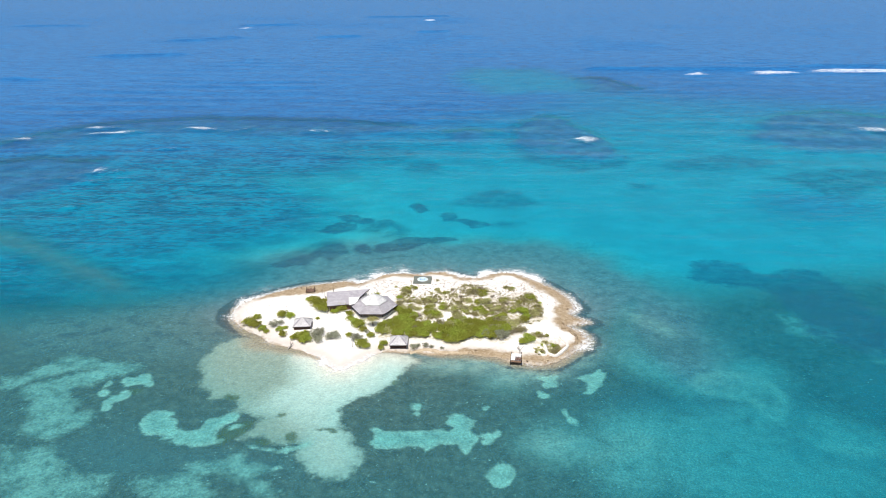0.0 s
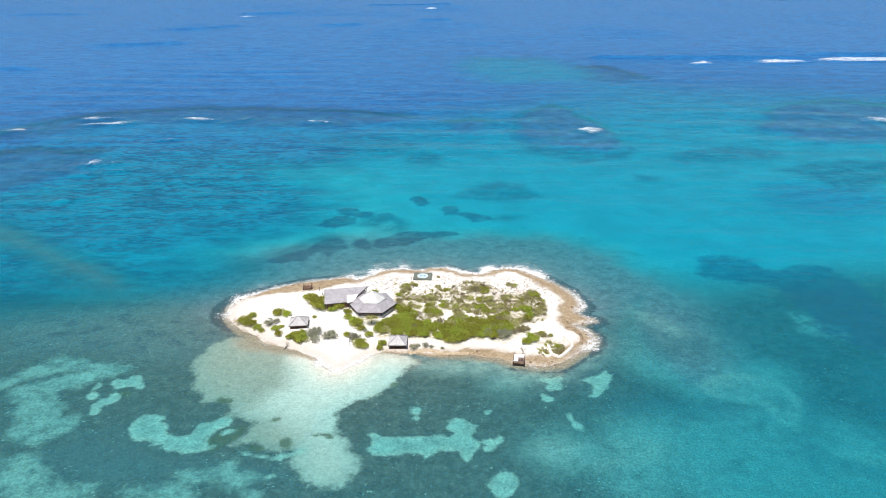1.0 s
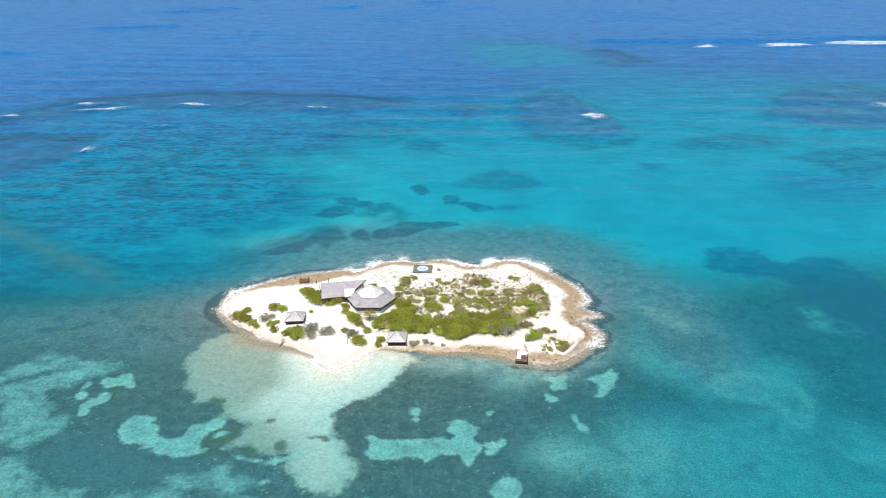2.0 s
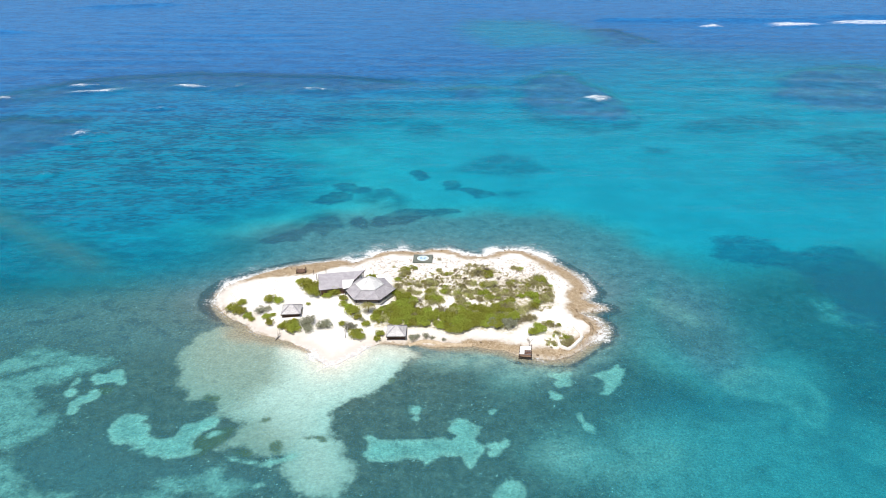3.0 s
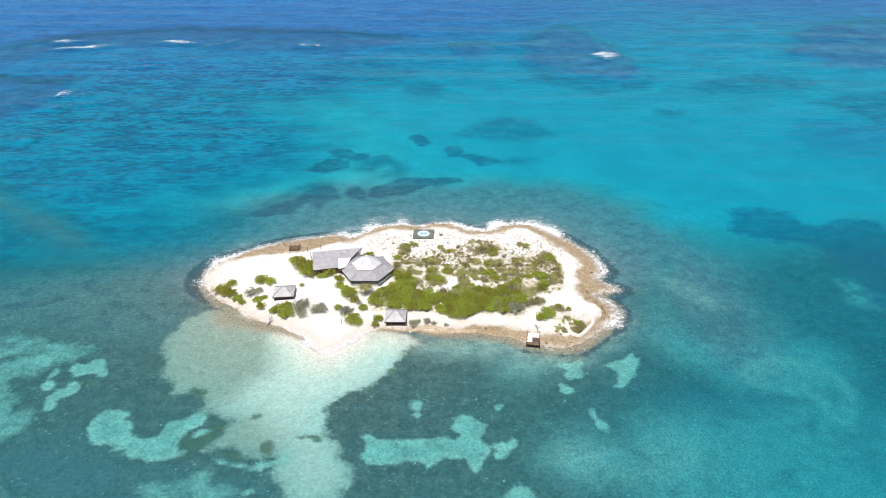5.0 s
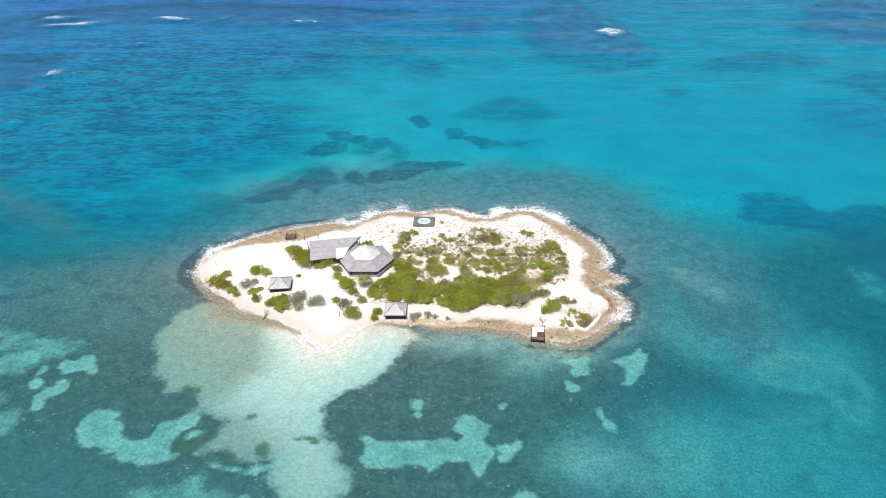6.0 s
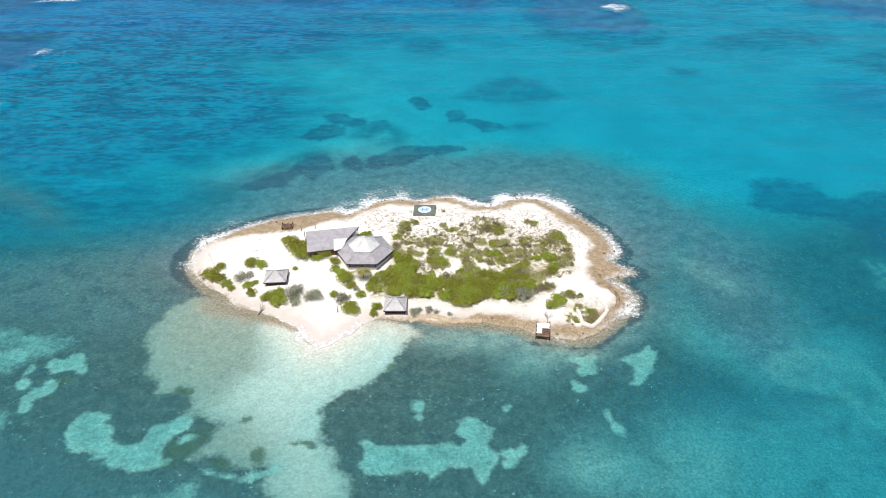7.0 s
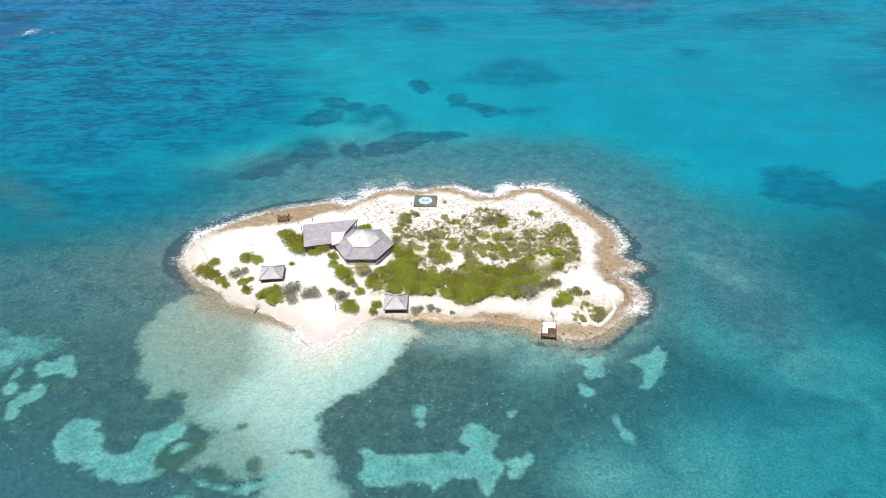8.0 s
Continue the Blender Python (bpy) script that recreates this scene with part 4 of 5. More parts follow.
# ---- ground and sea ----------------------------------------------------------
THICKET = [(-17.4, 161.5), (-16.5, 157.9), (-12.6, 157.8), (-9.0, 157.8), (-6.4, 156.9), (-3.0, 157.4), (-0.3, 155.1), (3.0, 153.7), (4.8, 154.8), (6.2, 156.6), (9.2, 155.8), (10.5, 157.2), (12.1, 155.5), (15.1, 154.6), (16.6, 156.1), (18.0, 157.9), (21.2, 158.9), (21.7, 160.8), (18.3, 161.2), (20.1, 163.4), (23.4, 165.9), (27.8, 167.8), (25.2, 170.5), (22.6, 173.5), (19.4, 172.0), (17.9, 170.0), (15.6, 168.0), (11.6, 165.4), (9.8, 164.7), (7.9, 166.6), (5.8, 167.5), (4.7, 170.1), (2.9, 170.1), (2.0, 166.7), (1.2, 164.0), (-2.5, 164.2), (-6.0, 164.2), (-7.0, 167.2), (-6.7, 170.9), (-8.0, 173.4), (-10.6, 175.6), (-11.9, 177.8), (-13.3, 181.2), (-13.7, 175.6), (-12.5, 170.3), (-13.8, 167.3), (-16.5, 164.4)]
RUBBLE_FIELD = [(4.0, 185.9, 25.0, 8.7, 179), (-21.5, 191.2, 8.1, 3.6, -164), (20.3, 178.7, 11.4, 8.7, 74)]
SCRUB_FIELD = [(8.9, 178.9, 9.0, 7.6, 80), (18.5, 174.4, 10.0, 8.5, -165), (-6.8, 171.5, 8.3, 7.3, 98), (26.2, 154.2, 5.0, 3.7, -169)]

xs = lines((-62, 56), 0.4, (-105, 105), 0.8, (-3800, 3800))
ys = np.unique(np.concatenate([lines((138, 208), 0.4, (96, 245), 0.8, (-400, 246)), np.arange(246, 520, 1.5), np.arange(520, 800, 3.0), np.arange(800, 1560, 5.0), lines((1560, 1564), 4.0, (1560, 1600), 6.0, (1559, 3900))]))
gx, gy = np.meshgrid(xs, ys)
f = fields(gx, gy)
near_shore = f["coast"]
keep = {k: f[k] for k in ("coast", "rock", "shoal", "sand", "flats", "grey", "ledge", "bank", "flat", "lagoon", "thin", "dark", "reef", "bay", "awash", "tongue", "hole", "dim", "halo", "light")}
keep["rubble"] = smooth(-ovals(gx, gy, RUBBLE_FIELD) + 2 * fbm(gx, gy, 4, 121), -2, 3)
keep["litter"] = np.maximum(smooth(-outline_distance(gx, gy, THICKET), -1.5, 1.0), 0.6 * smooth(-ovals(gx, gy, SCRUB_FIELD) + 2 * fbm(gx, gy, 4, 131), -1, 3))
keep["wash"] = np.clip(f["surf"], 0, 1.4) * smooth(near_shore, -0.4 - 2.4 * np.clip(f["surf"], 0.1, 2), -0.2)
ground = tagged(sheet("ground", xs, ys, lambda x, y: f["height"], keep, GROUND),
                "white sand islet with brown rock shore and sea floor", "ground", kind="structure")

foam = np.clip(f["surf"], 0, 2) * 1.0 * np.exp(-np.maximum(near_shore - 0.4, 0) / (0.9 + 2.2 * np.clip(f["surf"], 0.05, 2)))
foam = np.where(near_shore < 14, foam, 0)
foam = np.maximum(foam, 0.66 * smooth(-f["breaker"], -2.5, 4.5))


def wave_height(x, y):
    far = smooth(y, 260, 420)
    roll_in = np.sin((y + 0.10 * x + 14 * fbm(x, y, 90, 141)) * 2 * math.pi / 34) * smooth(fbm(x, y, 120, 151), -0.1, 0.6)
    crest = 1.1 * smooth(-half["breaker"], -3, 1) * smooth(y, 230, 260)
    swell = 2.4 * smooth(-ovals(x + 6 * fbm(x, y, 60, 191), y + 10 * fbm(x, y, 80, 193), SWELLS), -8, 9)
    return 0.45 * far * roll_in + swell + crest + 0.05 * fbm(x, y, 4, 161)


half = {k: f[k][:, ::2] for k in ("breaker", "depth", "coast", "open", "ripple")}
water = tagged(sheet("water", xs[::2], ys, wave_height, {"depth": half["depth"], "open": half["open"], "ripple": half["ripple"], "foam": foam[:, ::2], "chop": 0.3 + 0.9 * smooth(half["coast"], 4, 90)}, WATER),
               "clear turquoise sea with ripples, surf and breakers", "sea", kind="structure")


# ---- builders ----------------------------------------------------------------

def part(name, bm, material, parent=None, label="", flat=True):
    """Links a bmesh as one mesh object, under a thing or a part."""
    bmesh.ops.recalc_face_normals(bm, faces=bm.faces)
    me = bpy.data.meshes.new(name)
    bm.to_mesh(me)
    bm.free()
    me.materials.append(material)
    if not flat:
        me.polygons.foreach_set("use_smooth", [True] * len(me.polygons))
    ob = new(name, me)
    if parent:
        ob.parent = parent
    return tagged(ob, label)


def raw(name, verts, faces, material, parent=None, label=""):
    me = bpy.data.meshes.new(name)
    me.from_pydata(verts, [], faces)
    me.update()
    me.materials.append(material)
    ob = new(name, me)
    if parent:
        ob.parent = parent
    return tagged(ob, label)


def box(bm, size, m=None, bevel=0.0):
    made = bmesh.ops.create_cube(bm, size=1.0, matrix=(m or Matrix()) @ Matrix.Diagonal((*size, 1)))
    if bevel:
        edges = {e for v in made["verts"] for e in v.link_edges}
        bmesh.ops.bevel(bm, geom=list(edges), offset=bevel, segments=1, affect="EDGES")


def beam(bm, a, b, width, height, bevel=0.0):
    """A bar from a to b."""
    a, b = Vector(a), Vector(b)
    m = Matrix.Translation((a + b) / 2) @ (b - a).to_track_quat("X", "Z").to_matrix().to_4x4()
    box(bm, ((b - a).length, width, height), m, bevel)


def pole(bm, a, b, r0, r1, sides=7):
    a, b = Vector(a), Vector(b)
    m = Matrix.Translation((a + b) / 2) @ (b - a).to_track_quat("Z", "Y").to_matrix().to_4x4()
    bmesh.ops.create_cone(bm, cap_ends=True, segments=sides, radius1=r0, radius2=r1, depth=(b - a).length, matrix=m)


def slab(bm, points, thick):
    """A plate with the given corners on top."""
    top = [bm.verts.new(p) for p in points]
    low = [bm.verts.new(Vector(p) - Vector((0, 0, thick))) for p in points]
    bm.faces.new(top)
    bm.faces.new(low[::-1])
    for k in range(len(top)):
        n = (k + 1) % len(top)
        bm.faces.new((top[k], low[k], low[n], top[n]))


def empty(name, x, y, z, turn=0.0):
    ob = new(name)
    ob.matrix_basis = pose(x, y, z, 0, 0, turn)
    return ob


def ground_z(x, y):
    i = min(max(int(np.searchsorted(xs, x)), 1), len(xs) - 1)
    j = min(max(int(np.searchsorted(ys, y)), 1), len(ys) - 1)
    u, v = (x - xs[i - 1]) / (xs[i] - xs[i - 1]), (y - ys[j - 1]) / (ys[j] - ys[j - 1])
    h = f["height"]
    return float((1 - v) * ((1 - u) * h[j - 1, i - 1] + u * h[j - 1, i]) + v * ((1 - u) * h[j, i - 1] + u * h[j, i]))


def shore_distance(x, y):
    return float(f["coast"][int(np.argmin(np.abs(ys - y))), int(np.argmin(np.abs(xs - x)))])


def ring(sides, radius, z, turn=0.0, sx=1.0, sy=1.0):
    return [Vector((sx * radius * math.cos(radians(turn) + k * 2 * math.pi / sides), sy * radius * math.sin(radians(turn) + k * 2 * math.pi / sides), z)) for k in range(sides)]


def roof_skirt(house, low, high, material, cap_material, label):
    """Sloping panels between two rings of corners, with a cap over each hip."""
    n = len(low)
    for k in range(n):
        bm = bmesh.new()
        j = (k + 1) % n
        quad = [low[k], low[j], high[j], high[k]]
        if (high[k] - high[j]).length < 0.01:
            quad = quad[:3]
        slab(bm, quad, 0.14)
        part("roof_panel", bm, material, house, label if k == 0 else "")
    for k in range(n):
        bm = bmesh.new()
        beam(bm, low[k] + Vector((0, 0, 0.03)), high[k] + Vector((0, 0, 0.03)), 0.30, 0.09, 0.02)
        part("hip_cap", bm, cap_material, house)


# ---- the large hexagonal pavilion --------------------------------------------

def hexagon_pavilion(x, y, turn):
    z = ground_z(x, y)
    house = tagged(empty("pavilion", x, y, z, turn), "large open hexagonal pavilion with grey shingle roof and pale cap", "building")
    bm = bmesh.new()
    slab(bm, ring(6, 6.0, 0.18), 0.5)
    part("floor_slab", bm, STONE, house)
    roof_skirt(house, ring(6, 6.55, 1.45), ring(6, 3.3, 2.75), SHINGLE, SHINGLE, "weathered grey shingle panel")
    roof_skirt(house, ring(6, 3.6, 2.82), ring(6, 0.10, 4.95), PALE_SHINGLE, PALE_SHINGLE, "bleached pale shingle panel")
    # dark boards along the eave stand in for the shade under it
    low = ring(6, 6.5, 1.30)
    for k in range(6):
        bm = bmesh.new()
        beam(bm, low[k], low[(k + 1) % 6], 0.10, 0.20)
        part("eave_shade_board", bm, DARK_WOOD, house)
        for s in (0.0, 0.5):
            p = ring(6, 5.6, 0)[k].lerp(ring(6, 5.6, 0)[(k + 1) % 6], s)
            bm = bmesh.new()
            pole(bm, p + Vector((0, 0, 0.1)), p + Vector((0, 0, 1.65)), 0.12, 0.10, 8)
            part("post", bm, DARK_WOOD, house)
    wall = ring(6, 4.4, 0)
    for k in range(6):
        bm = bmesh.new()
        beam(bm, wall[k] + Vector((0, 0, 0.95)), wall[(k + 1) % 6] + Vector((0, 0, 0.95)), 0.14, 1.9)
        part("inner_wall", bm, TIMBER, house)
    bm = bmesh.new()
    pole(bm, (0, 0, 4.88), (0, 0, 5.2), 0.16, 0.04, 8)
    part("finial", bm, PALE_SHINGLE, house)
    return house


hexagon_pavilion(-19.1, 172.9, -1.0)


# ---- the long wing behind it --------------------------------------------------

def long_wing():
    corners = [Vector((*c, z)) for c, z in (((-31.7, 171.4), 2.9), ((-25.1, 172.8), 2.9), ((-21.1, 181.3), 3.5), ((-33.0, 179.1), 3.5))]
    base = sum(corners, Vector()) / 4
    z = ground_z(base.x, base.y)
    house = tagged(empty("bar_wing", base.x, base.y, z), "low wooden bar wing with long grey shingle shed roof", "building")
    local = [c - Vector((base.x, base.y, z)) for c in corners]
    # roof in four strips, lapped a little
    for k in range(4):
        s, e = k / 4, (k + 1) / 4
        quad = [local[0].lerp(local[1], s), local[0].lerp(local[1], e), local[3].lerp(local[2], e), local[3].lerp(local[2], s)]
        bm = bmesh.new()
        slab(bm, [q + Vector((0, 0, 0.015 * (k % 2))) for q in quad], 0.14)
        part("roof_panel", bm, SHINGLE, house, "weathered grey shingle panel" if k == 0 else "")
    for k in range(4):
        a, b = local[k] - Vector((0, 0, 0.16)), local[(k + 1) % 4] - Vector((0, 0, 0.16))
        # dark edge board in place of the shade below the roof
        bm = bmesh.new()
        beam(bm, a, b, 0.10, 0.18)
        part("eave_shade_board", bm, DARK_WOOD, house)
        low, high = (a.lerp(b, 0.04) * 0.93), (a.lerp(b, 0.96) * 0.93)
        bm = bmesh.new()
        beam(bm, (low.x, low.y, 0.75), (high.x, high.y, 0.75), 0.12, 1.5)
        part("wall", bm, WHITE if k != 0 else TIMBER, house)
        for s in (0.02, 0.35, 0.68):
            q = a.lerp(b, s) * 0.975
            bm = bmesh.new()
            pole(bm, (q.x, q.y, 0), (q.x, q.y, q.z + 0.04), 0.08, 0.07, 7)
            part("post", bm, DARK_WOOD, house)
    return house


long_wing()


def white_canopy():
    corners = [Vector((*c, 3.1)) for c in ((-25.7, 171.5), (-23.9, 172.5), (-23.3, 177.3), (-26.5, 176.7))]
    base = sum(corners, Vector()) / 4
    z = ground_z(base.x, base.y)
    thing = tagged(empty("canopy", base.x, base.y, z), "white flat canopy between the two shingle roofs", "canopy")
    local = [c - Vector((base.x, base.y, z)) + Vector((0, 0, 0.1)) for c in corners]
    bm = bmesh.new()
    slab(bm, local, 0.08)
    part("sheet", bm, WHITE, thing)
    for q in local:
        bm = bmesh.new()
        pole(bm, (q.x * 0.92, q.y * 0.92, -0.05), (q.x * 0.92, q.y * 0.92, q.z - 0.03), 0.05, 0.05, 6)
        part("post", bm, DARK_WOOD, thing)


white_canopy()


# ---- two small beach huts ------------------------------------------------------

def beach_hut(x, y, turn, half_x, half_y, material, label):
    z = ground_z(x, y)
    hut = tagged(empty("beach_hut", x, y, z, turn), label, "hut")
    low = [Vector((sx * half_x, sy * half_y, 0.98)) for sx, sy in ((-1, -1), (1, -1), (1, 1), (-1, 1))]
    high = [Vector((sx * 0.35, sy * 0.05, 2.4)) for sx, sy in ((-1, -1), (1, -1), (1, 1), (-1, 1))]
    roof_skirt(hut, low, high, material, SHINGLE, "weathered shingle panel")
    bm = bmesh.new()
    beam(bm, (-0.45, 0, 2.43), (0.45, 0, 2.43), 0.3, 0.12, 0.03)
    part("ridge_cap", bm, SHINGLE, hut)
    for k in range(4):
        # dark strip below the eave, put there for its shade
        bm = bmesh.new()
        beam(bm, low[k] - Vector((0, 0, 0.2)), low[(k + 1) % 4] - Vector((0, 0, 0.2)), 0.09, 0.18)
        part("eave_shade_board", bm, DARK_WOOD, hut)
        p = low[k] * 0.84
        bm = bmesh.new()
        pole(bm, (p.x, p.y, -0.2), (p.x, p.y, 1.05), 0.09, 0.08, 7)
        part("post", bm, DARK_WOOD, hut)
    bm = bmesh.new()
    box(bm, (half_x * 1.75, half_y * 1.75, 0.16), pose(0, 0, 0.04), 0.02)
    part("deck", bm, TIMBER, hut)
    bm = bmesh.new()
    box(bm, (half_x * 1.6, 0.42, 0.07), pose(0, half_y * 0.72, 0.52), 0.015)
    for s in (-0.7, 0.7):
        box(bm, (0.08, 0.38, 0.40), pose(s * half_x, half_y * 0.72, 0.30))
    part("bench", bm, DARK_WOOD, hut)
    return hut


beach_hut(-11.2, 154.7, 0.0, 2.25, 2.35, HUT_SHINGLE, "small open beach hut with grey shingle pyramid roof beside hedge")
beach_hut(-37.2, 164.1, 5.0, 2.35, 2.25, HUT_SHINGLE, "small open hut with bleached pyramid roof on white sand")


# ---- landing pad ---------------------------------------------------------------

def landing_pad(x, y, turn):
    z = ground_z(x, y)
    pad = tagged(empty("landing_pad", x, y, z, turn), "small green painted concrete pad with pale blue disc", "helipad")
    bm = bmesh.new()
    box(bm, (5.4, 4.9, 0.9), pose(0, 0, 0.0), 0.05)
    part("slab", bm, PAD_GREEN, pad)
    bm = bmesh.new()
    bmesh.ops.create_cone(bm, cap_ends=True, segments=40, radius1=1.62, radius2=1.62, depth=0.02, matrix=pose(0, 0, 0.465))
    disc = part("disc", bm, PAD_BLUE, pad, "pale blue painted disc")
    bm = bmesh.new()
    for a, b in zip(ring(40, 1.55, 0.48), ring(40, 1.55, 0.48)[1:] + ring(40, 1.55, 0.48)[:1]):
        beam(bm, a, b, 0.13, 0.012)
    part("white_ring", bm, WHITE, disc, "white painted ring")
    bm = bmesh.new()
    for s in (-0.55, 0.55):
        box(bm, (0.26, 1.3, 0.012), pose(s, 0, 0.482))
    box(bm, (0.9, 0.26, 0.012), pose(0, 0, 0.484))
    part("letter_h", bm, PAD_LETTER, disc, "faded blue painted letter H")
    return pad


landing_pad(-6.2, 192.4, -2.0)


# ---- landing stage on the south shore -------------------------------------------

def landing_stage():
    a, b, c, d = [Vector((*q, 0)) for q in ((16.7, 149.1), (19.2, 149.0), (18.7, 144.9), (16.1, 145.3))]
    mid = (a + b + c + d) / 4
    stage = tagged(empty("landing_stage", mid.x, mid.y, 0.3), "small bleached wooden landing stage with brown steps", "jetty")
    a, b, c, d = [v - mid for v in (a, b, c, d)]
    n = 22
    for k in range(n):
        s, e = (k + 0.06) / n, (k + 0.94) / n
        z = 0.6 - 0.1 * (k > 17)
        bm = bmesh.new()
        slab(bm, [a.lerp(d, s) + Vector((0, 0, z)), b.lerp(c, s) + Vector((0, 0, z)), b.lerp(c, e) + Vector((0, 0, z)), a.lerp(d, e) + Vector((0, 0, z))], 0.05)
        part("plank", bm, WHITE if k < 18 else TIMBER, stage, "bleached plank" if k == 0 else "")
    for p, q in ((a, d), (b, c)):
        bm = bmesh.new()
        beam(bm, p + Vector((0, 0, 0.43)), q + Vector((0, 0, 0.43)), 0.14, 0.2)
        part("side_beam", bm, DARK_WOOD, stage)
        for s in (0.02, 0.35, 0.68, 0.98):
            v = p.lerp(q, s)
            bm = bmesh.new()
            pole(bm, v + Vector((0, 0, -1.0)), v + Vector((0, 0, 1.05)), 0.09, 0.08, 7)
            part("pile", bm, DARK_WOOD, stage)
    for k in range(3):
        s = 0.58 + 0.1 * k
        bm = bmesh.new()
        beam(bm, a.lerp(d, s).lerp(b.lerp(c, s), 0.42) + Vector((0, 0, 0.95 - 0.12 * k)), b.lerp(c, s) + Vector((0, 0, 0.95 - 0.12 * k)), 0.34, 0.07)
        part("step", bm, TIMBER, stage, "brown wooden step" if k == 0 else "")
    for s in (0.5, 0.97):
        bm = bmesh.new()
        beam(bm, a.lerp(d, s) + Vector((0, 0, 0.28)), b.lerp(c, s) + Vector((0, 0, 0.28)), 0.16, 0.18)
        part("cross_beam", bm, DARK_WOOD, stage)


landing_stage()


# ---- low stone walls ---------------------------------------------------------------

def stone_wall(name, points, wide, high, material, label):
    """A low wall along a smooth line, its top uneven."""
    path = []
    pts = [points[0]] + points + [points[-1]]
    for k in range(1, len(pts) - 2):
        p0, p1, p2, p3 = (Vector((*q, 0)) for q in pts[k - 1:k + 3])
        for i in range(8):
            u = i / 8
            path.append(0.5 * ((2 * p1) + (p2 - p0) * u + (2 * p0 - 5 * p1 + 4 * p2 - p3) * u * u + (3 * p1 - p0 - 3 * p2 + p3) * u ** 3))
    path.append(Vector((*points[-1], 0)))
    bm = bmesh.new()
    rows = []
    rng = random.Random(len(points))
    for k, p in enumerate(path):
        way = (path[min(k + 1, len(path) - 1)] - path[max(k - 1, 0)]).normalized()
        side = Vector((-way.y, way.x, 0))
        z = ground_z(p.x, p.y)
        wd, ht = wide * rng.uniform(0.8, 1.15), high * rng.uniform(0.8, 1.15)
        rows.append([bm.verts.new((q.x, q.y, zz)) for q, zz in ((p - side * wd * 0.55, z - 0.2), (p - side * wd * 0.5, z + ht * 0.85), (p - side * wd * 0.3, z + ht), (p + side * wd * 0.3, z + ht), (p + side * wd * 0.5, z + ht * 0.85), (p + side * wd * 0.55, z - 0.2))])
    for r, q in zip(rows, rows[1:]):
        for k in range(5):
            bm.faces.new((r[k], r[k + 1], q[k + 1], q[k]))
    bm.faces.new(rows[0])
    bm.faces.new(rows[-1][::-1])
    return tagged(part(name, bm, material, flat=False), label, "wall")


stone_wall("garden_wall", [(25.2, 153.3), (25.4, 151.0), (25.6, 149.2), (26.7, 148.4), (28.1, 148.8), (29.8, 150.8), (31.1, 152.9), (31.0, 154.8)], 0.75, 0.5, STONE, "low curved pale coral stone garden wall round green scrub")
stone_wall("garden_wall", [(22.4, 151.8), (23.3, 151.0), (23.5, 149.5), (24.0, 148.6), (25.3, 148.4)], 0.6, 0.45, STONE, "short curved pale stone wall joining the garden wall")
stone_wall("garden_wall", [(29.7, 157.3), (30.5, 155.3), (31.1, 153.6)], 0.4, 0.4, STONE, "short straight grey stone wall on white sand")
stone_wall("stone_wall", [(-54.8, 174.2), (-53.4, 171.6), (-51.2, 168.3)], 0.45, 0.6, STONE, "low straight pale stone wall by green shrubs")
stone_wall("rock_ledge", [(-8.3, 150.9), (-6.3, 151.7), (-4.1, 151.9), (-1.9, 151.2), (0.5, 150.5), (3.4, 150.7), (6.1, 150.8)], 1.1, 0.22, TAN_ROCK, "low undercut ledge of tan rock above the shallow water")
stone_wall("rock_ledge", [(31.0, 162.5), (32.8, 162.3), (33.3, 160.1), (34.2, 157.3), (33.3, 153.9)], 0.7, 0.3, SHORE_STONE, "thin broken brown ledge along the brown shore")


# ---- timber pile, posts and driftwood -------------------------------------------------

def timber_deck(x, y):
    z = ground_z(x, y)
    heap = tagged(empty("broken_deck", x, y, z, 8), "broken reddish brown timber deck on the rock shore", "deck")
    rng = random.Random(4)
    for k in range(11):
        bm = bmesh.new()
        u = -1.25 + 0.25 * k
        box(bm, (0.2, rng.uniform(1.6, 2.8), 0.05), pose(u, rng.uniform(-0.3, 0.3), 0.55 + rng.uniform(-0.06, 0.1), rng.uniform(-5, 5), rng.uniform(-6, 6), rng.uniform(-9, 9)), 0.008)
        part("plank", bm, TIMBER, heap)
    for sx in (-1.15, 1.15):
        for sy in (-0.9, 0.9):
            bm = bmesh.new()
            pole(bm, (sx, sy, -0.3), (sx, sy, 1.2), 0.08, 0.07, 7)
            part("post", bm, DARK_WOOD, heap)
    for sy in (-0.8, 0.8):
        bm = bmesh.new()
        beam(bm, (-1.4, sy, 0.44), (1.4, sy, 0.46), 0.1, 0.14)
        part("joist", bm, DARK_WOOD, heap)


timber_deck(-38.8, 185.1)


def fence_post(x, y, tall):
    z = ground_z(x, y)
    bm = bmesh.new()
    pole(bm, (0, 0, -0.2), (0.03, 0.02, tall), 0.07, 0.05, 7)
    ob = tagged(part("fence_post", bm, DARK_WOOD), "weathered wooden post standing in sand", "post", "posts by the bar wing")
    ob.location = (x, y, z)


for px, py, tall in ((-35.1, 183.2, 1.5), (-33.9, 180.6, 1.6), (-33.3, 178.3, 1.6), (-32.0, 184.3, 1.4), (-32.6, 173.3, 1.7), (-31.7, 172.2, 1.6), (-22.8, 153.2, 1.9), (-34.6, 163.4, 1.4)):
    fence_post(px, py, tall)


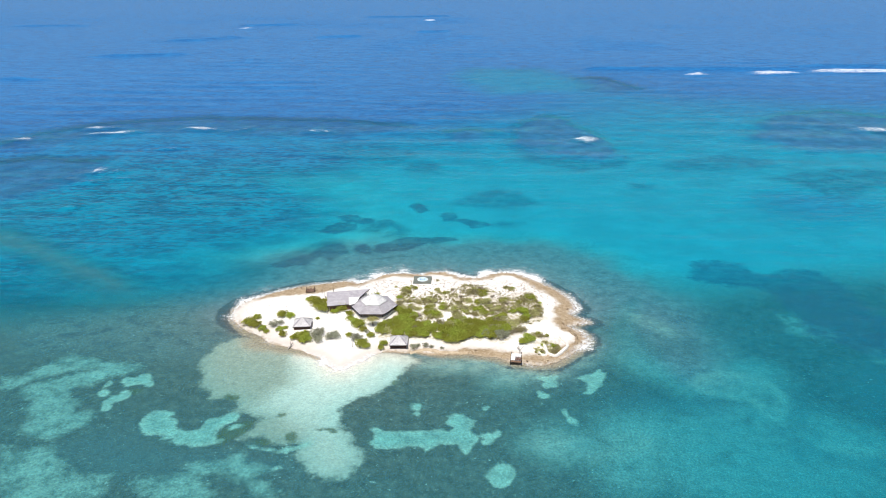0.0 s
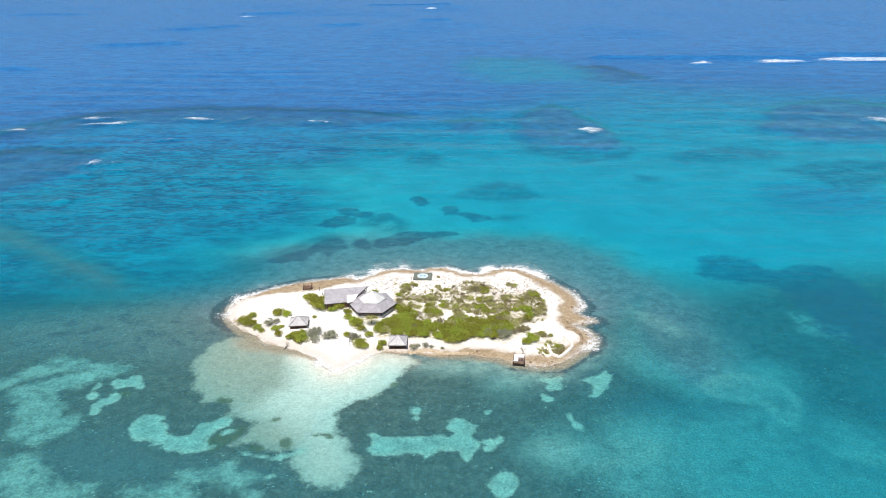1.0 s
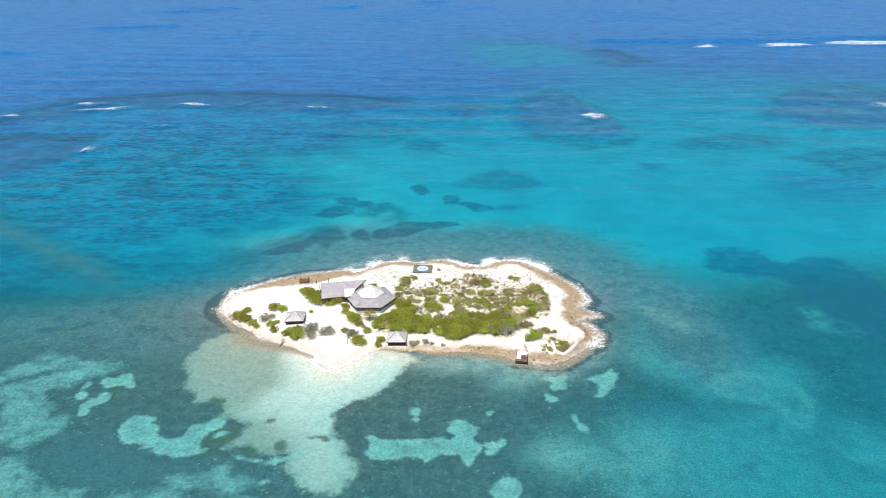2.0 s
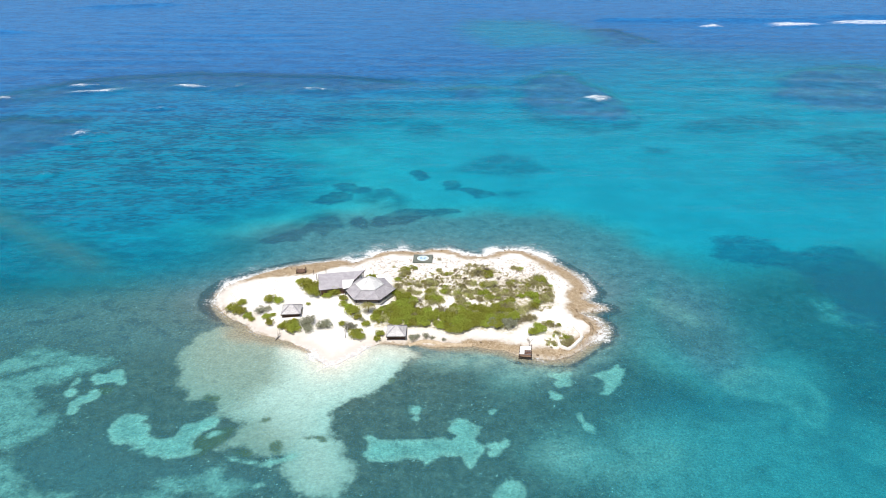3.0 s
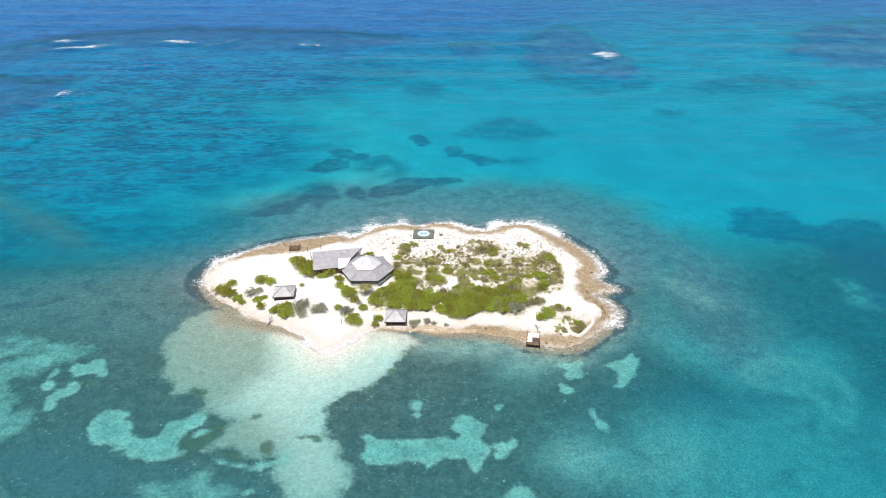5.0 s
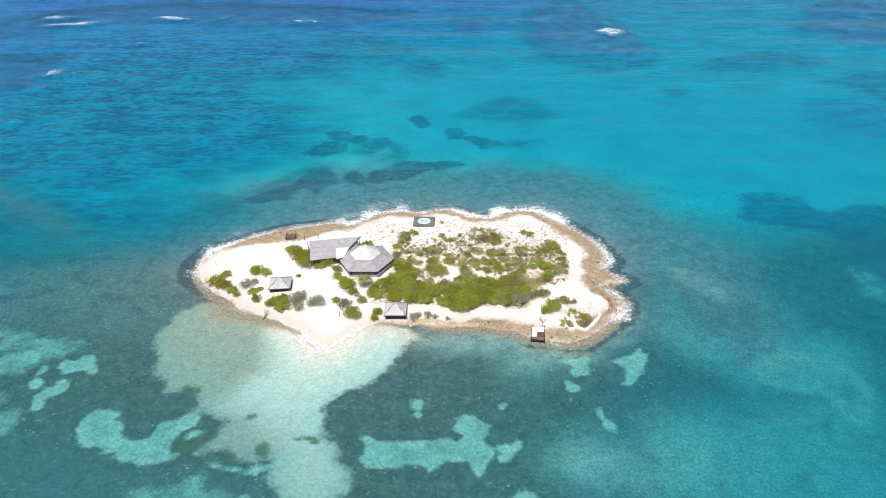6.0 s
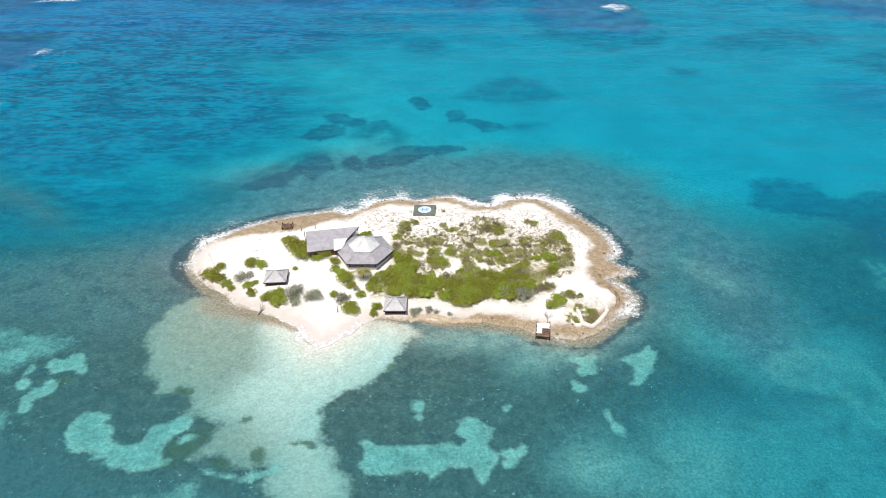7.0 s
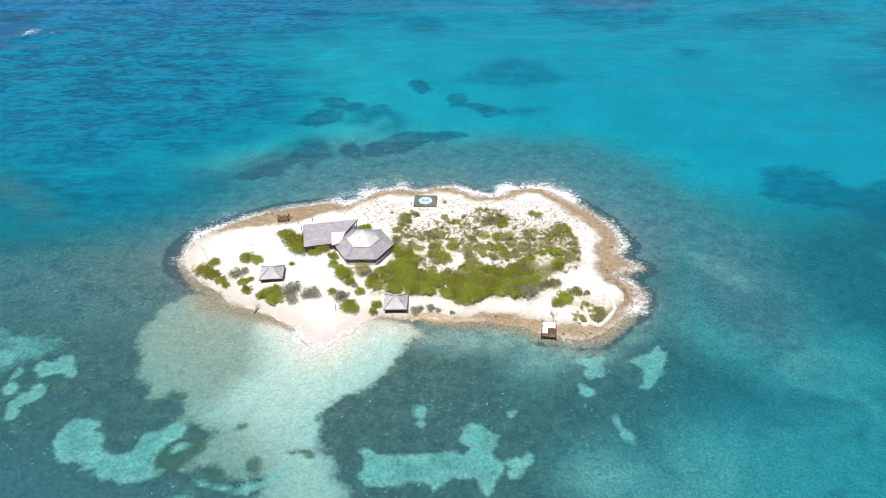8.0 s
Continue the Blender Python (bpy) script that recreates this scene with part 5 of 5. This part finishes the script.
def driftwood(x, y, turn, size, label):
    """A dead tree: a trunk and bare forked branches, lying."""
    rng = random.Random(int(x * 10))
    z = ground_z(x, y)
    log = tagged(empty("driftwood", x, y, max(z, 0) + 0.15 * size, turn), label, "driftwood")
    bm = bmesh.new()
    pole(bm, (-1.1 * size, 0, 0), (0.3 * size, 0.1 * size, 0.15 * size), 0.16 * size, 0.11 * size, 8)
    part("trunk", bm, DRIFT, log)
    for k in range(5):
        bm = bmesh.new()
        start = Vector((rng.uniform(-0.3, 0.3) * size, 0.05, 0.1 * size))
        mid = start + Vector((rng.uniform(0.3, 0.8), rng.uniform(-0.7, 0.7), rng.uniform(0.2, 0.7))) * size
        pole(bm, start, mid, 0.07 * size, 0.05 * size, 6)
        pole(bm, mid, mid + Vector((rng.uniform(0.2, 0.6), rng.uniform(-0.5, 0.5), rng.uniform(-0.1, 0.5))) * size, 0.045 * size, 0.02 * size, 5)
        part("branch", bm, DRIFT, log)


driftwood(-38.4, 154.0, 65, 1.1, "bleached forked driftwood lying at the water line")
driftwood(19.0, 150.3, 80, 1.0, "bare grey dead branches beside the landing stage")


# ---- plants ---------------------------------------------------------------------------

def leaf_cloud(rng, lumps, count, size, thick=1.0):
    """Small folded leaves over the skin of many lumps (x, y, z, r), as one list of vertices and faces."""
    weights = np.array([r * r for *_, r in lumps])
    pick = rng.choice(len(lumps), count, p=weights / weights.sum())
    lump = np.array(lumps)[pick]
    way = rng.normal(size=(count, 3))
    way[:, 2] = np.abs(way[:, 2]) * 1.1 - 0.25
    way /= np.linalg.norm(way, axis=1)[:, None]
    centre = lump[:, :3] + way * (lump[:, 3] * (1 - 0.45 * rng.random(count) ** 2))[:, None]
    normal = way + rng.normal(size=(count, 3)) * 0.55 + np.array([0, 0, 0.35])
    normal /= np.linalg.norm(normal, axis=1)[:, None]
    along = np.cross(normal, rng.normal(size=(count, 3)))
    along /= np.linalg.norm(along, axis=1)[:, None]
    side = np.cross(normal, along)
    big = size * (0.6 + 0.8 * rng.random(count))[:, None]
    a, b = centre - along * big, centre + along * big - normal * big * 0.35
    c, d = centre + side * big * 0.62 * thick, centre - side * big * 0.62 * thick
    verts = np.stack([a, c, b, d], 1).reshape(-1, 3)
    return verts.tolist(), (np.arange(count)[:, None] * 4 + np.arange(4)).tolist()


def shrub(name, seed, leaf_material, lumps_n, flat, count, size, label):
    """One shrub about a metre in radius: forked stems and a crown of leaves in uneven lumps."""
    rng = np.random.default_rng(seed)
    lumps = [(0.0, 0.0, 0.45 * flat, 0.48), (0.25, 0.2, 0.4 * flat, 0.4), (-0.25, -0.15, 0.4 * flat, 0.4)]
    for _ in range(lumps_n):
        a, r = rng.uniform(0, 2 * math.pi), math.sqrt(rng.random()) * 0.78
        lumps.append((r * math.cos(a), r * math.sin(a), (0.35 + 0.55 * (1 - r) * rng.uniform(0.5, 1.2)) * flat, rng.uniform(0.20, 0.42)))
    thing = tagged(empty(name, 0, 0, -50), label, "shrub")
    verts, faces = leaf_cloud(rng, lumps, count, size)
    raw("crown", verts, faces, leaf_material, thing)
    for k in range(4):
        x, y, z, r = lumps[k]
        bm = bmesh.new()
        pole(bm, (0.05 * k - 0.1, 0, -0.12), (x * 0.6, y * 0.6, z * 0.6), 0.05, 0.03, 5)
        pole(bm, (x * 0.6, y * 0.6, z * 0.6), (x, y, z), 0.03, 0.012, 5)
        part("stem", bm, BARK, thing)
    return thing


GREEN = [shrub("sea_grape_shrub", 10 + k, LEAF_GREEN, 16 + 2 * k, 0.85, 1350, 0.07, "dense bright green shrub with rounded leaves on sand") for k in range(4)]
OLIVE = [shrub("scrub_bush", 30 + k, LEAF_OLIVE, 14, 0.8, 750, 0.062, "low olive green scrub bush on white sand") for k in range(3)]
SILVER = [shrub("silver_shrub", 50 + k, LEAF_SILVER, 14, 0.85, 800, 0.06, "pale silvery grey shrub on white sand") for k in range(2)]
DRY = [shrub("dry_bush", 70 + k, LEAF_DRY, 12, 0.75, 480, 0.055, "leafless grey brown dry bush on coral rubble") for k in range(2)]
used = set()
turns = random.Random(7)


def plant(kinds, x, y, radius, group, tall=1.0):
    """Sets a shrub of that radius on the ground."""
    kind = turns.choice(kinds)
    m = pose(x, y, ground_z(x, y) - 0.03, 0, 0, turns.uniform(0, 360)) @ Matrix.Diagonal((radius, radius * turns.uniform(0.85, 1.1), radius * tall * turns.uniform(0.85, 1.15), 1))
    if kind.name in used:
        ob = copy_thing(kind, m @ Matrix.Diagonal((1 / kind.scale.x, 1 / kind.scale.y, 1 / kind.scale.z, 1)))
    else:
        used.add(kind.name)
        kind.matrix_basis = m
        ob = kind
    return tagged(ob, group=group)


WEST_GREEN = [(-51.9, 166.1, 1.7), (-49.6, 164.5, 1.4), (-47.5, 162.8, 1.1), (-46.3, 161.5, 0.8), (-50.3, 168.8, 1.1), (-43.6, 169.6, 1.5), (-41.4, 169.2, 1.25), (-42.7, 162.0, 1.1), (-41.6, 159.6, 1.1),
              (-41.5, 163.1, 0.6), (-38.4, 157.7, 1.0), (-37.1, 158.2, 1.5), (-35.8, 159.4, 1.2), (-34.9, 156.7, 1.6), (-36.0, 156.0, 1.1), (-36.7, 178.2, 1.5), (-34.6, 174.6, 2.4), (-33.3, 172.3, 1.9),
              (-38.0, 178.6, 0.9)]
MIDDLE_GREEN = [(20.0, 153.9, 1.3), (21.4, 154.9, 1.5), (-30.4, 171.4, 0.8), (-29.2, 171.2, 0.9), (-27.8, 172.6, 1.5), (-25.6, 170.2, 1.0), (-25.0, 167.2, 1.1), (-23.4, 165.1, 1.5), (-22.2, 163.5, 1.5), (-21.1, 161.4, 1.0), (-24.3, 158.3, 0.8),
                (-20.6, 154.3, 1.4), (-19.7, 153.3, 1.2), (-19.3, 179.6, 1.5), (-34.0, 168.0, 0.5), (-18.7, 158.3, 0.9), (-15.2, 154.6, 1.1), (-15.5, 152.8, 0.8)]
NORTH_SCRUB = [(-10.0, 183.4, 1.3), (-11.1, 181.9, 0.7), (-13.9, 187.4, 0.5), (-4.0, 176.9, 1.2), (-2.3, 177.1, 1.3), (-1.0, 176.1, 0.7), (-1.0, 183.4, 0.8), (2.2, 180.8, 0.7), (0.7, 172.9, 1.0),
               (1.4, 174.4, 0.6), (3.8, 171.8, 0.6), (6.6, 173.1, 0.9), (-8.2, 192.1, 0.3), (-1.6, 191.8, 0.6)]
EAST_SCRUB = [(23.3, 150.8, 0.7), (24.2, 150.1, 0.8), (22.8, 149.5, 0.5), (27.3, 150.9, 0.8), (28.1, 149.9, 0.6), (25.9, 152.1, 0.6), (27.7, 149.9, 0.9), (26.0, 149.3, 0.7), (28.7, 151.0, 0.8), (23.6, 148.7, 0.5), (27.0, 153.6, 0.5), (22.8, 156.2, 0.9), (24.5, 156.9, 1.0), (26.3, 157.0, 0.7), (25.5, 153.6, 1.0), (23.3, 149.7, 0.9), (24.4, 149.4, 0.9), (26.8, 149.5, 1.0),
              (28.2, 151.6, 1.0), (26.5, 150.7, 0.6), (25.8, 170.5, 1.0), (26.9, 172.1, 0.6), (23.1, 177.5, 1.2), (25.5, 179.0, 0.9), (24.2, 176.3, 0.9), (20.7, 175.5, 0.9)]
DRY_PLACES = [(8.8, 183.4, 1.3), (11.0, 184.8, 1.2), (14.0, 180.3, 0.8), (16.4, 178.7, 0.9), (-6.7, 168.9, 1.0), (-8.4, 166.5, 0.8), (-12.9, 163.8, 0.7), (17.6, 159.0, 1.2),
              (5.1, 180.4, 0.8), (12.4, 175.8, 1.0), (17.9, 175.7, 0.7), (-15.9, 163.4, 0.6), (19.6, 159.6, 1.0), (2.7, 185.1, 0.6)]
SILVER_PLACES = [(-44.7, 164.6, 1.4), (-43.3, 165.8, 0.9), (-33.0, 158.1, 1.7), (-31.9, 159.6, 1.3), (-31.9, 156.4, 1.2), (-29.0, 157.5, 1.4), (-27.7, 157.8, 1.3), (-22.5, 156.5, 1.3), (-21.3, 157.4, 0.8),
                 (-7.4, 152.8, 1.0), (-6.6, 153.5, 0.7), (-4.4, 153.3, 0.9), (-3.0, 152.8, 0.6), (-0.3, 152.2, 0.5), (-19.8, 160.3, 0.7)]
GARDEN_BEDS = [(23.0, 151.2, 0.55), (23.5, 150.5, 0.6), (23.9, 149.7, 0.6), (24.4, 149.0, 0.5), (24.4, 150.5, 0.5), (23.7, 151.7, 0.4), (25.7, 150.5, 0.55), (25.9, 149.5, 0.6), (26.4, 149.0, 0.55), (27.4, 152.1, 0.8), (28.3, 152.6, 0.7), (28.3, 151.1, 0.7), (27.4, 150.8, 0.5), (25.6, 153.7, 0.9), (25.0, 153.0, 0.6), (23.2, 157.2, 1.1), (24.4, 157.7, 1.0), (25.2, 156.8, 0.8), (26.6, 157.3, 0.6), (26.6, 152.0, 0.5)]
for some, kinds, group, grow in ((GARDEN_BEDS, OLIVE + GREEN[:1], "plants in the garden beds", 1.15), (WEST_GREEN, GREEN, "shrubs at the west end", 1.22), (MIDDLE_GREEN, GREEN, "shrubs round the pavilion", 1.28), (NORTH_SCRUB, OLIVE, "scrub on the north flat", 1.1),
                           (EAST_SCRUB, OLIVE, "scrub at the east end", 1.0), (SILVER_PLACES, SILVER, "silvery shrubs", 1.4), (DRY_PLACES, DRY, "dry bushes among the scrub", 1.2)):
    for sx, sy, r in some:
        plant(kinds, sx, sy, r * grow, group)

FLAT_CLUMPS_A = [(-10.4, 184.6, 1.4), (-8.6, 186.8, 0.9), (-11.3, 182.7, 0.7), (-5.7, 178.5, 0.9), (-4.0, 178.3, 1.1), (-2.4, 178.0, 0.9), (-1.9, 185.2, 0.8), (1.1, 182.8, 0.7), (0.3, 175.6, 0.8), (0.1, 173.7, 1.0), (8.1, 183.2, 1.1), (10.1, 182.7, 1.4), (11.8, 181.8, 0.9), (6.9, 177.9, 1.2), (10.3, 177.2, 1.2), (12.4, 177.2, 1.1), (4.9, 176.0, 0.8), (3.4, 172.6, 1.1), (5.1, 172.3, 0.8), (8.1, 173.8, 0.9), (9.5, 172.9, 0.9), (-3.8, 173.7, 1.0), (-4.0, 170.8, 1.2), (-2.4, 169.9, 1.3), (-1.0, 168.1, 1.0), (-3.1, 168.1, 0.9), (17.1, 176.9, 0.9), (16.5, 178.5, 0.7), (23.0, 178.4, 1.1), (24.9, 179.8, 1.2)]
FLAT_CLUMPS_B = [(21.2, 176.9, 0.8), (26.6, 174.2, 0.7), (25.5, 171.9, 0.8), (18.5, 186.7, 0.8), (20.2, 185.5, 0.7), (-5.3, 193.6, 0.5), (-7.1, 173.7, 0.9), (-6.3, 176.1, 0.7), (6.3, 171.3, 0.7), (12.9, 174.1, 0.8), (13.9, 171.6, 0.8), (10.7, 170.0, 1.0), (8.3, 169.6, 0.9), (15.3, 173.7, 0.7)]
FLAT_CLUMPS = FLAT_CLUMPS_A + FLAT_CLUMPS_B
for sx, sy, r in FLAT_CLUMPS:
    r *= 1.45
    for k in range(3):
        plant(OLIVE + GREEN[:2] if k else OLIVE, sx + turns.uniform(-0.5, 0.5) * r, sy + turns.uniform(-0.5, 0.5) * r, r * turns.uniform(0.75, 1.05), "scrub clumps on the north flat", 0.85)

EAST_HEDGE = [(18.6, 160.2, 1.1), (20.1, 160.4, 1.0), (21.2, 160.4, 0.9), (17.8, 163.1, 1.1), (19.8, 165.1, 1.1), (21.8, 167.1, 1.0), (23.7, 167.9, 0.9), (26.4, 168.6, 0.9), (25.0, 170.3, 0.9), (13.6, 162.0, 1.3), (15.1, 159.7, 1.4), (16.0, 157.6, 1.2), (12.2, 158.8, 1.3)]
for sx, sy, r in EAST_HEDGE:
    plant(OLIVE + SILVER[:1], sx, sy, r, "hedge across the islet", 1.0)

HEDGE_EDGE = [(-12.5, 176.8), (-10.9, 173.6), (-9.2, 171.4), (-11.6, 170.4), (-12.6, 167.4), (-7.9, 168.3), (-13.1, 165.0), (-10.2, 167.4), (-12.4, 179.8), (-14.3, 165.4), (-8.9, 174.0), (3.5, 168.8), (2.8, 165.3), (4.8, 166.8), (16.6, 168.7), (19.2, 170.7), (21.2, 171.9), (22.9, 170.7), (14.6, 166.7), (12.1, 164.8)]
for sx, sy in HEDGE_EDGE:
    plant(GREEN + OLIVE, sx, sy, turns.uniform(1.0, 1.45), "hedge across the islet", 0.95)

# the dense hedge across the middle, thinning to the north
tx, ty = zip(*THICKET)
HEDGE_EAST, HEDGE_MIDDLE = 10.0, 159.5
v = min(ty)
while v < max(ty):
    u = min(tx)
    while u < max(tx):
        qx, qy = u + turns.uniform(-0.7, 0.7), v + turns.uniform(-0.6, 0.6)
        deep = float(outline_distance(np.array([qx]), np.array([qy]), THICKET)[0])
        north = (qy - min(ty)) / (max(ty) - min(ty))
        if deep < -0.4 and turns.random() < 1.1 - 0.3 * north and float(fbm(np.array([qx]), np.array([qy]), 6, 171)[0]) < 0.75 - 0.85 * north:
            kinds = GREEN if turns.random() < 1.15 - 0.95 * north else OLIVE
            if qx > HEDGE_EAST and turns.random() < 0.45:
                kinds = SILVER if qy < HEDGE_MIDDLE else OLIVE
            plant(kinds, qx, qy, min(turns.uniform(1.3, 2.1) * (1 - 0.3 * north), 0.7 - deep), "hedge across the islet", 1.1)
        u += 1.65
    v += 1.5

# scattered scrub over the northern flat, in loose drifts
FLAT = [(-12.0, 167.1), (-12.8, 182.2), (-5.2, 188.2), (6.8, 189.3), (17.3, 187.9), (25.7, 181.8), (28.0, 172.8), (26.3, 165.7), (18.1, 161.0), (5.5, 161.2)]
flat_x, flat_y = zip(*FLAT)
low_lumps = []
for _ in range(6000):
    qx, qy = turns.uniform(min(flat_x), max(flat_x)), turns.uniform(min(flat_y), max(flat_y))
    here = np.array([qx]), np.array([qy])
    if outline_distance(*here, FLAT)[0] > 0 or outline_distance(*here, THICKET)[0] < 0.4 or shore_distance(qx, qy) > -5.5:
        continue
    drift = float(fbm(*here, 9, 181)[0]) - 0.05 + 0.5 * smooth(np.array([-float(ovals(*here, SCRUB_FIELD)[0])]), -2, 4)[0]
    if turns.random() > drift * 1.5:
        continue
    if turns.random() < 0.10:
        plant(OLIVE + OLIVE + GREEN[:1], qx, qy, turns.uniform(0.4, 0.8), "low scrub among the rubble", 0.8)
    else:
        r = turns.uniform(0.14, 0.42)
        low_lumps.append((qx, qy, ground_z(qx, qy) + 0.4 * r, r))
tuft_rng = np.random.default_rng(5)
tuft_verts, tuft_faces = leaf_cloud(tuft_rng, low_lumps, 26 * len(low_lumps), 0.075)
tagged(raw("low_scrub", tuft_verts, tuft_faces, LEAF_OLIVE), "small olive tufts scattered over sand and coral rubble", "scrub", kind="stuff")


def palm(x, y, tall):
    z = ground_z(x, y)
    tree = tagged(empty("palm_tree", x, y, z), "young yellow green palm in front of the pavilion", "palm")
    bm = bmesh.new()
    pole(bm, (0, 0, -0.1), (0.1, 0, tall * 0.5), 0.13, 0.10, 8)
    pole(bm, (0.1, 0, tall * 0.5), (0.05, 0.05, tall), 0.10, 0.08, 8)
    part("trunk", bm, BARK, tree)
    rng = random.Random(3)
    for k in range(22):
        ang, rise = k * 2.4, rng.uniform(0.2, 0.9)
        verts, faces = [], []
        length = rng.uniform(1.6, 2.2)
        for i in range(10):
            u = i / 9
            out = length * u
            p = Vector((math.cos(ang) * out, math.sin(ang) * out, tall + rise * u - 1.3 * u * u))
            side = Vector((-math.sin(ang), math.cos(ang), 0)) * (0.62 * math.sin(math.pi * (0.12 + 0.85 * u)))
            for sgn in (-1, 1):
                base = len(verts)
                verts += [tuple(p), tuple(p + side * sgn * 0.6 + Vector((math.cos(ang) * 0.1, math.sin(ang) * 0.1, -0.05))), tuple(p + side * sgn + Vector((math.cos(ang) * 0.25, math.sin(ang) * 0.25, -0.16))), tuple(p + Vector((math.cos(ang) * 0.12, math.sin(ang) * 0.12, -0.02)))]
                faces.append((base, base + 1, base + 2, base + 3))
        raw("frond", verts, faces, LEAF_PALM, tree)


palm(-18.7, 164.4, 2.1)


# ---- loose stones ------------------------------------------------------------------------

def stones(name, places, material, label):
    """Many small uneven stones as one mesh."""
    rng = np.random.default_rng(len(places))
    base = bmesh.new()
    bmesh.ops.create_icosphere(base, subdivisions=1, radius=1.0)
    shape = np.array([v.co[:] for v in base.verts])
    tris = np.array([[v.index for v in fc.verts] for fc in base.faces])
    base.free()
    verts, faces = [], []
    for k, (x, y, r) in enumerate(places):
        ang = rng.uniform(0, 2 * math.pi)
        s = shape * rng.uniform(0.75, 1.2, (len(shape), 1)) * np.array([1, rng.uniform(0.6, 1), rng.uniform(0.45, 0.8)]) * r
        c, d = math.cos(ang), math.sin(ang)
        s = np.stack([s[:, 0] * c - s[:, 1] * d + x, s[:, 0] * d + s[:, 1] * c + y, s[:, 2] + ground_z(x, y) + 0.15 * r], 1)
        verts.append(s)
        faces.append(tris + k * len(shape))
    return tagged(raw(name, np.concatenate(verts).tolist(), np.concatenate(faces).tolist(), material), label, "stones", kind="stuff")


some = []
for _ in range(2600):
    ox, oy, a, b, turn = turns.choices(RUBBLE_FIELD, [q[2] * q[3] for q in RUBBLE_FIELD])[0]
    q, ang = math.sqrt(turns.random()), turns.uniform(0, 2 * math.pi)
    qx, qy = ox + q * a * math.cos(ang) * 1.05, oy + q * b * math.sin(ang) * 1.05
    if shore_distance(qx, qy) < -3.5:
        some.append((qx, qy, 0.06 + 0.24 * turns.random() ** 3))
for _ in range(90):
    qx, qy = -45.1, 176.9
    qx, qy = qx + turns.gauss(0, 5), qy + turns.gauss(0, 2.2)
    if shore_distance(qx, qy) < -3:
        some.append((qx, qy, 0.06 + 0.16 * turns.random() ** 3))
stones("coral_rubble", some, RUBBLE_STONE, "grey coral rubble scattered over the white sand")
some = []
tries = 0
rock_at = f["rock"]
while len(some) < 1500 and tries < 60000:
    tries += 1
    i, j = turns.randrange(len(xs)), turns.randrange(len(ys))
    if -2.2 < f["coast"][j, i] < 0.25 and rock_at[j, i] < -0.9 and abs(xs[i]) < 66:
        some.append((float(xs[i]) + turns.uniform(-0.2, 0.2), float(ys[j]) + turns.uniform(-0.2, 0.2), 0.08 + 0.30 * turns.random() ** 2.5))
stones("shore_rocks", some, SHORE_STONE, "rough brown rocks along the water line")
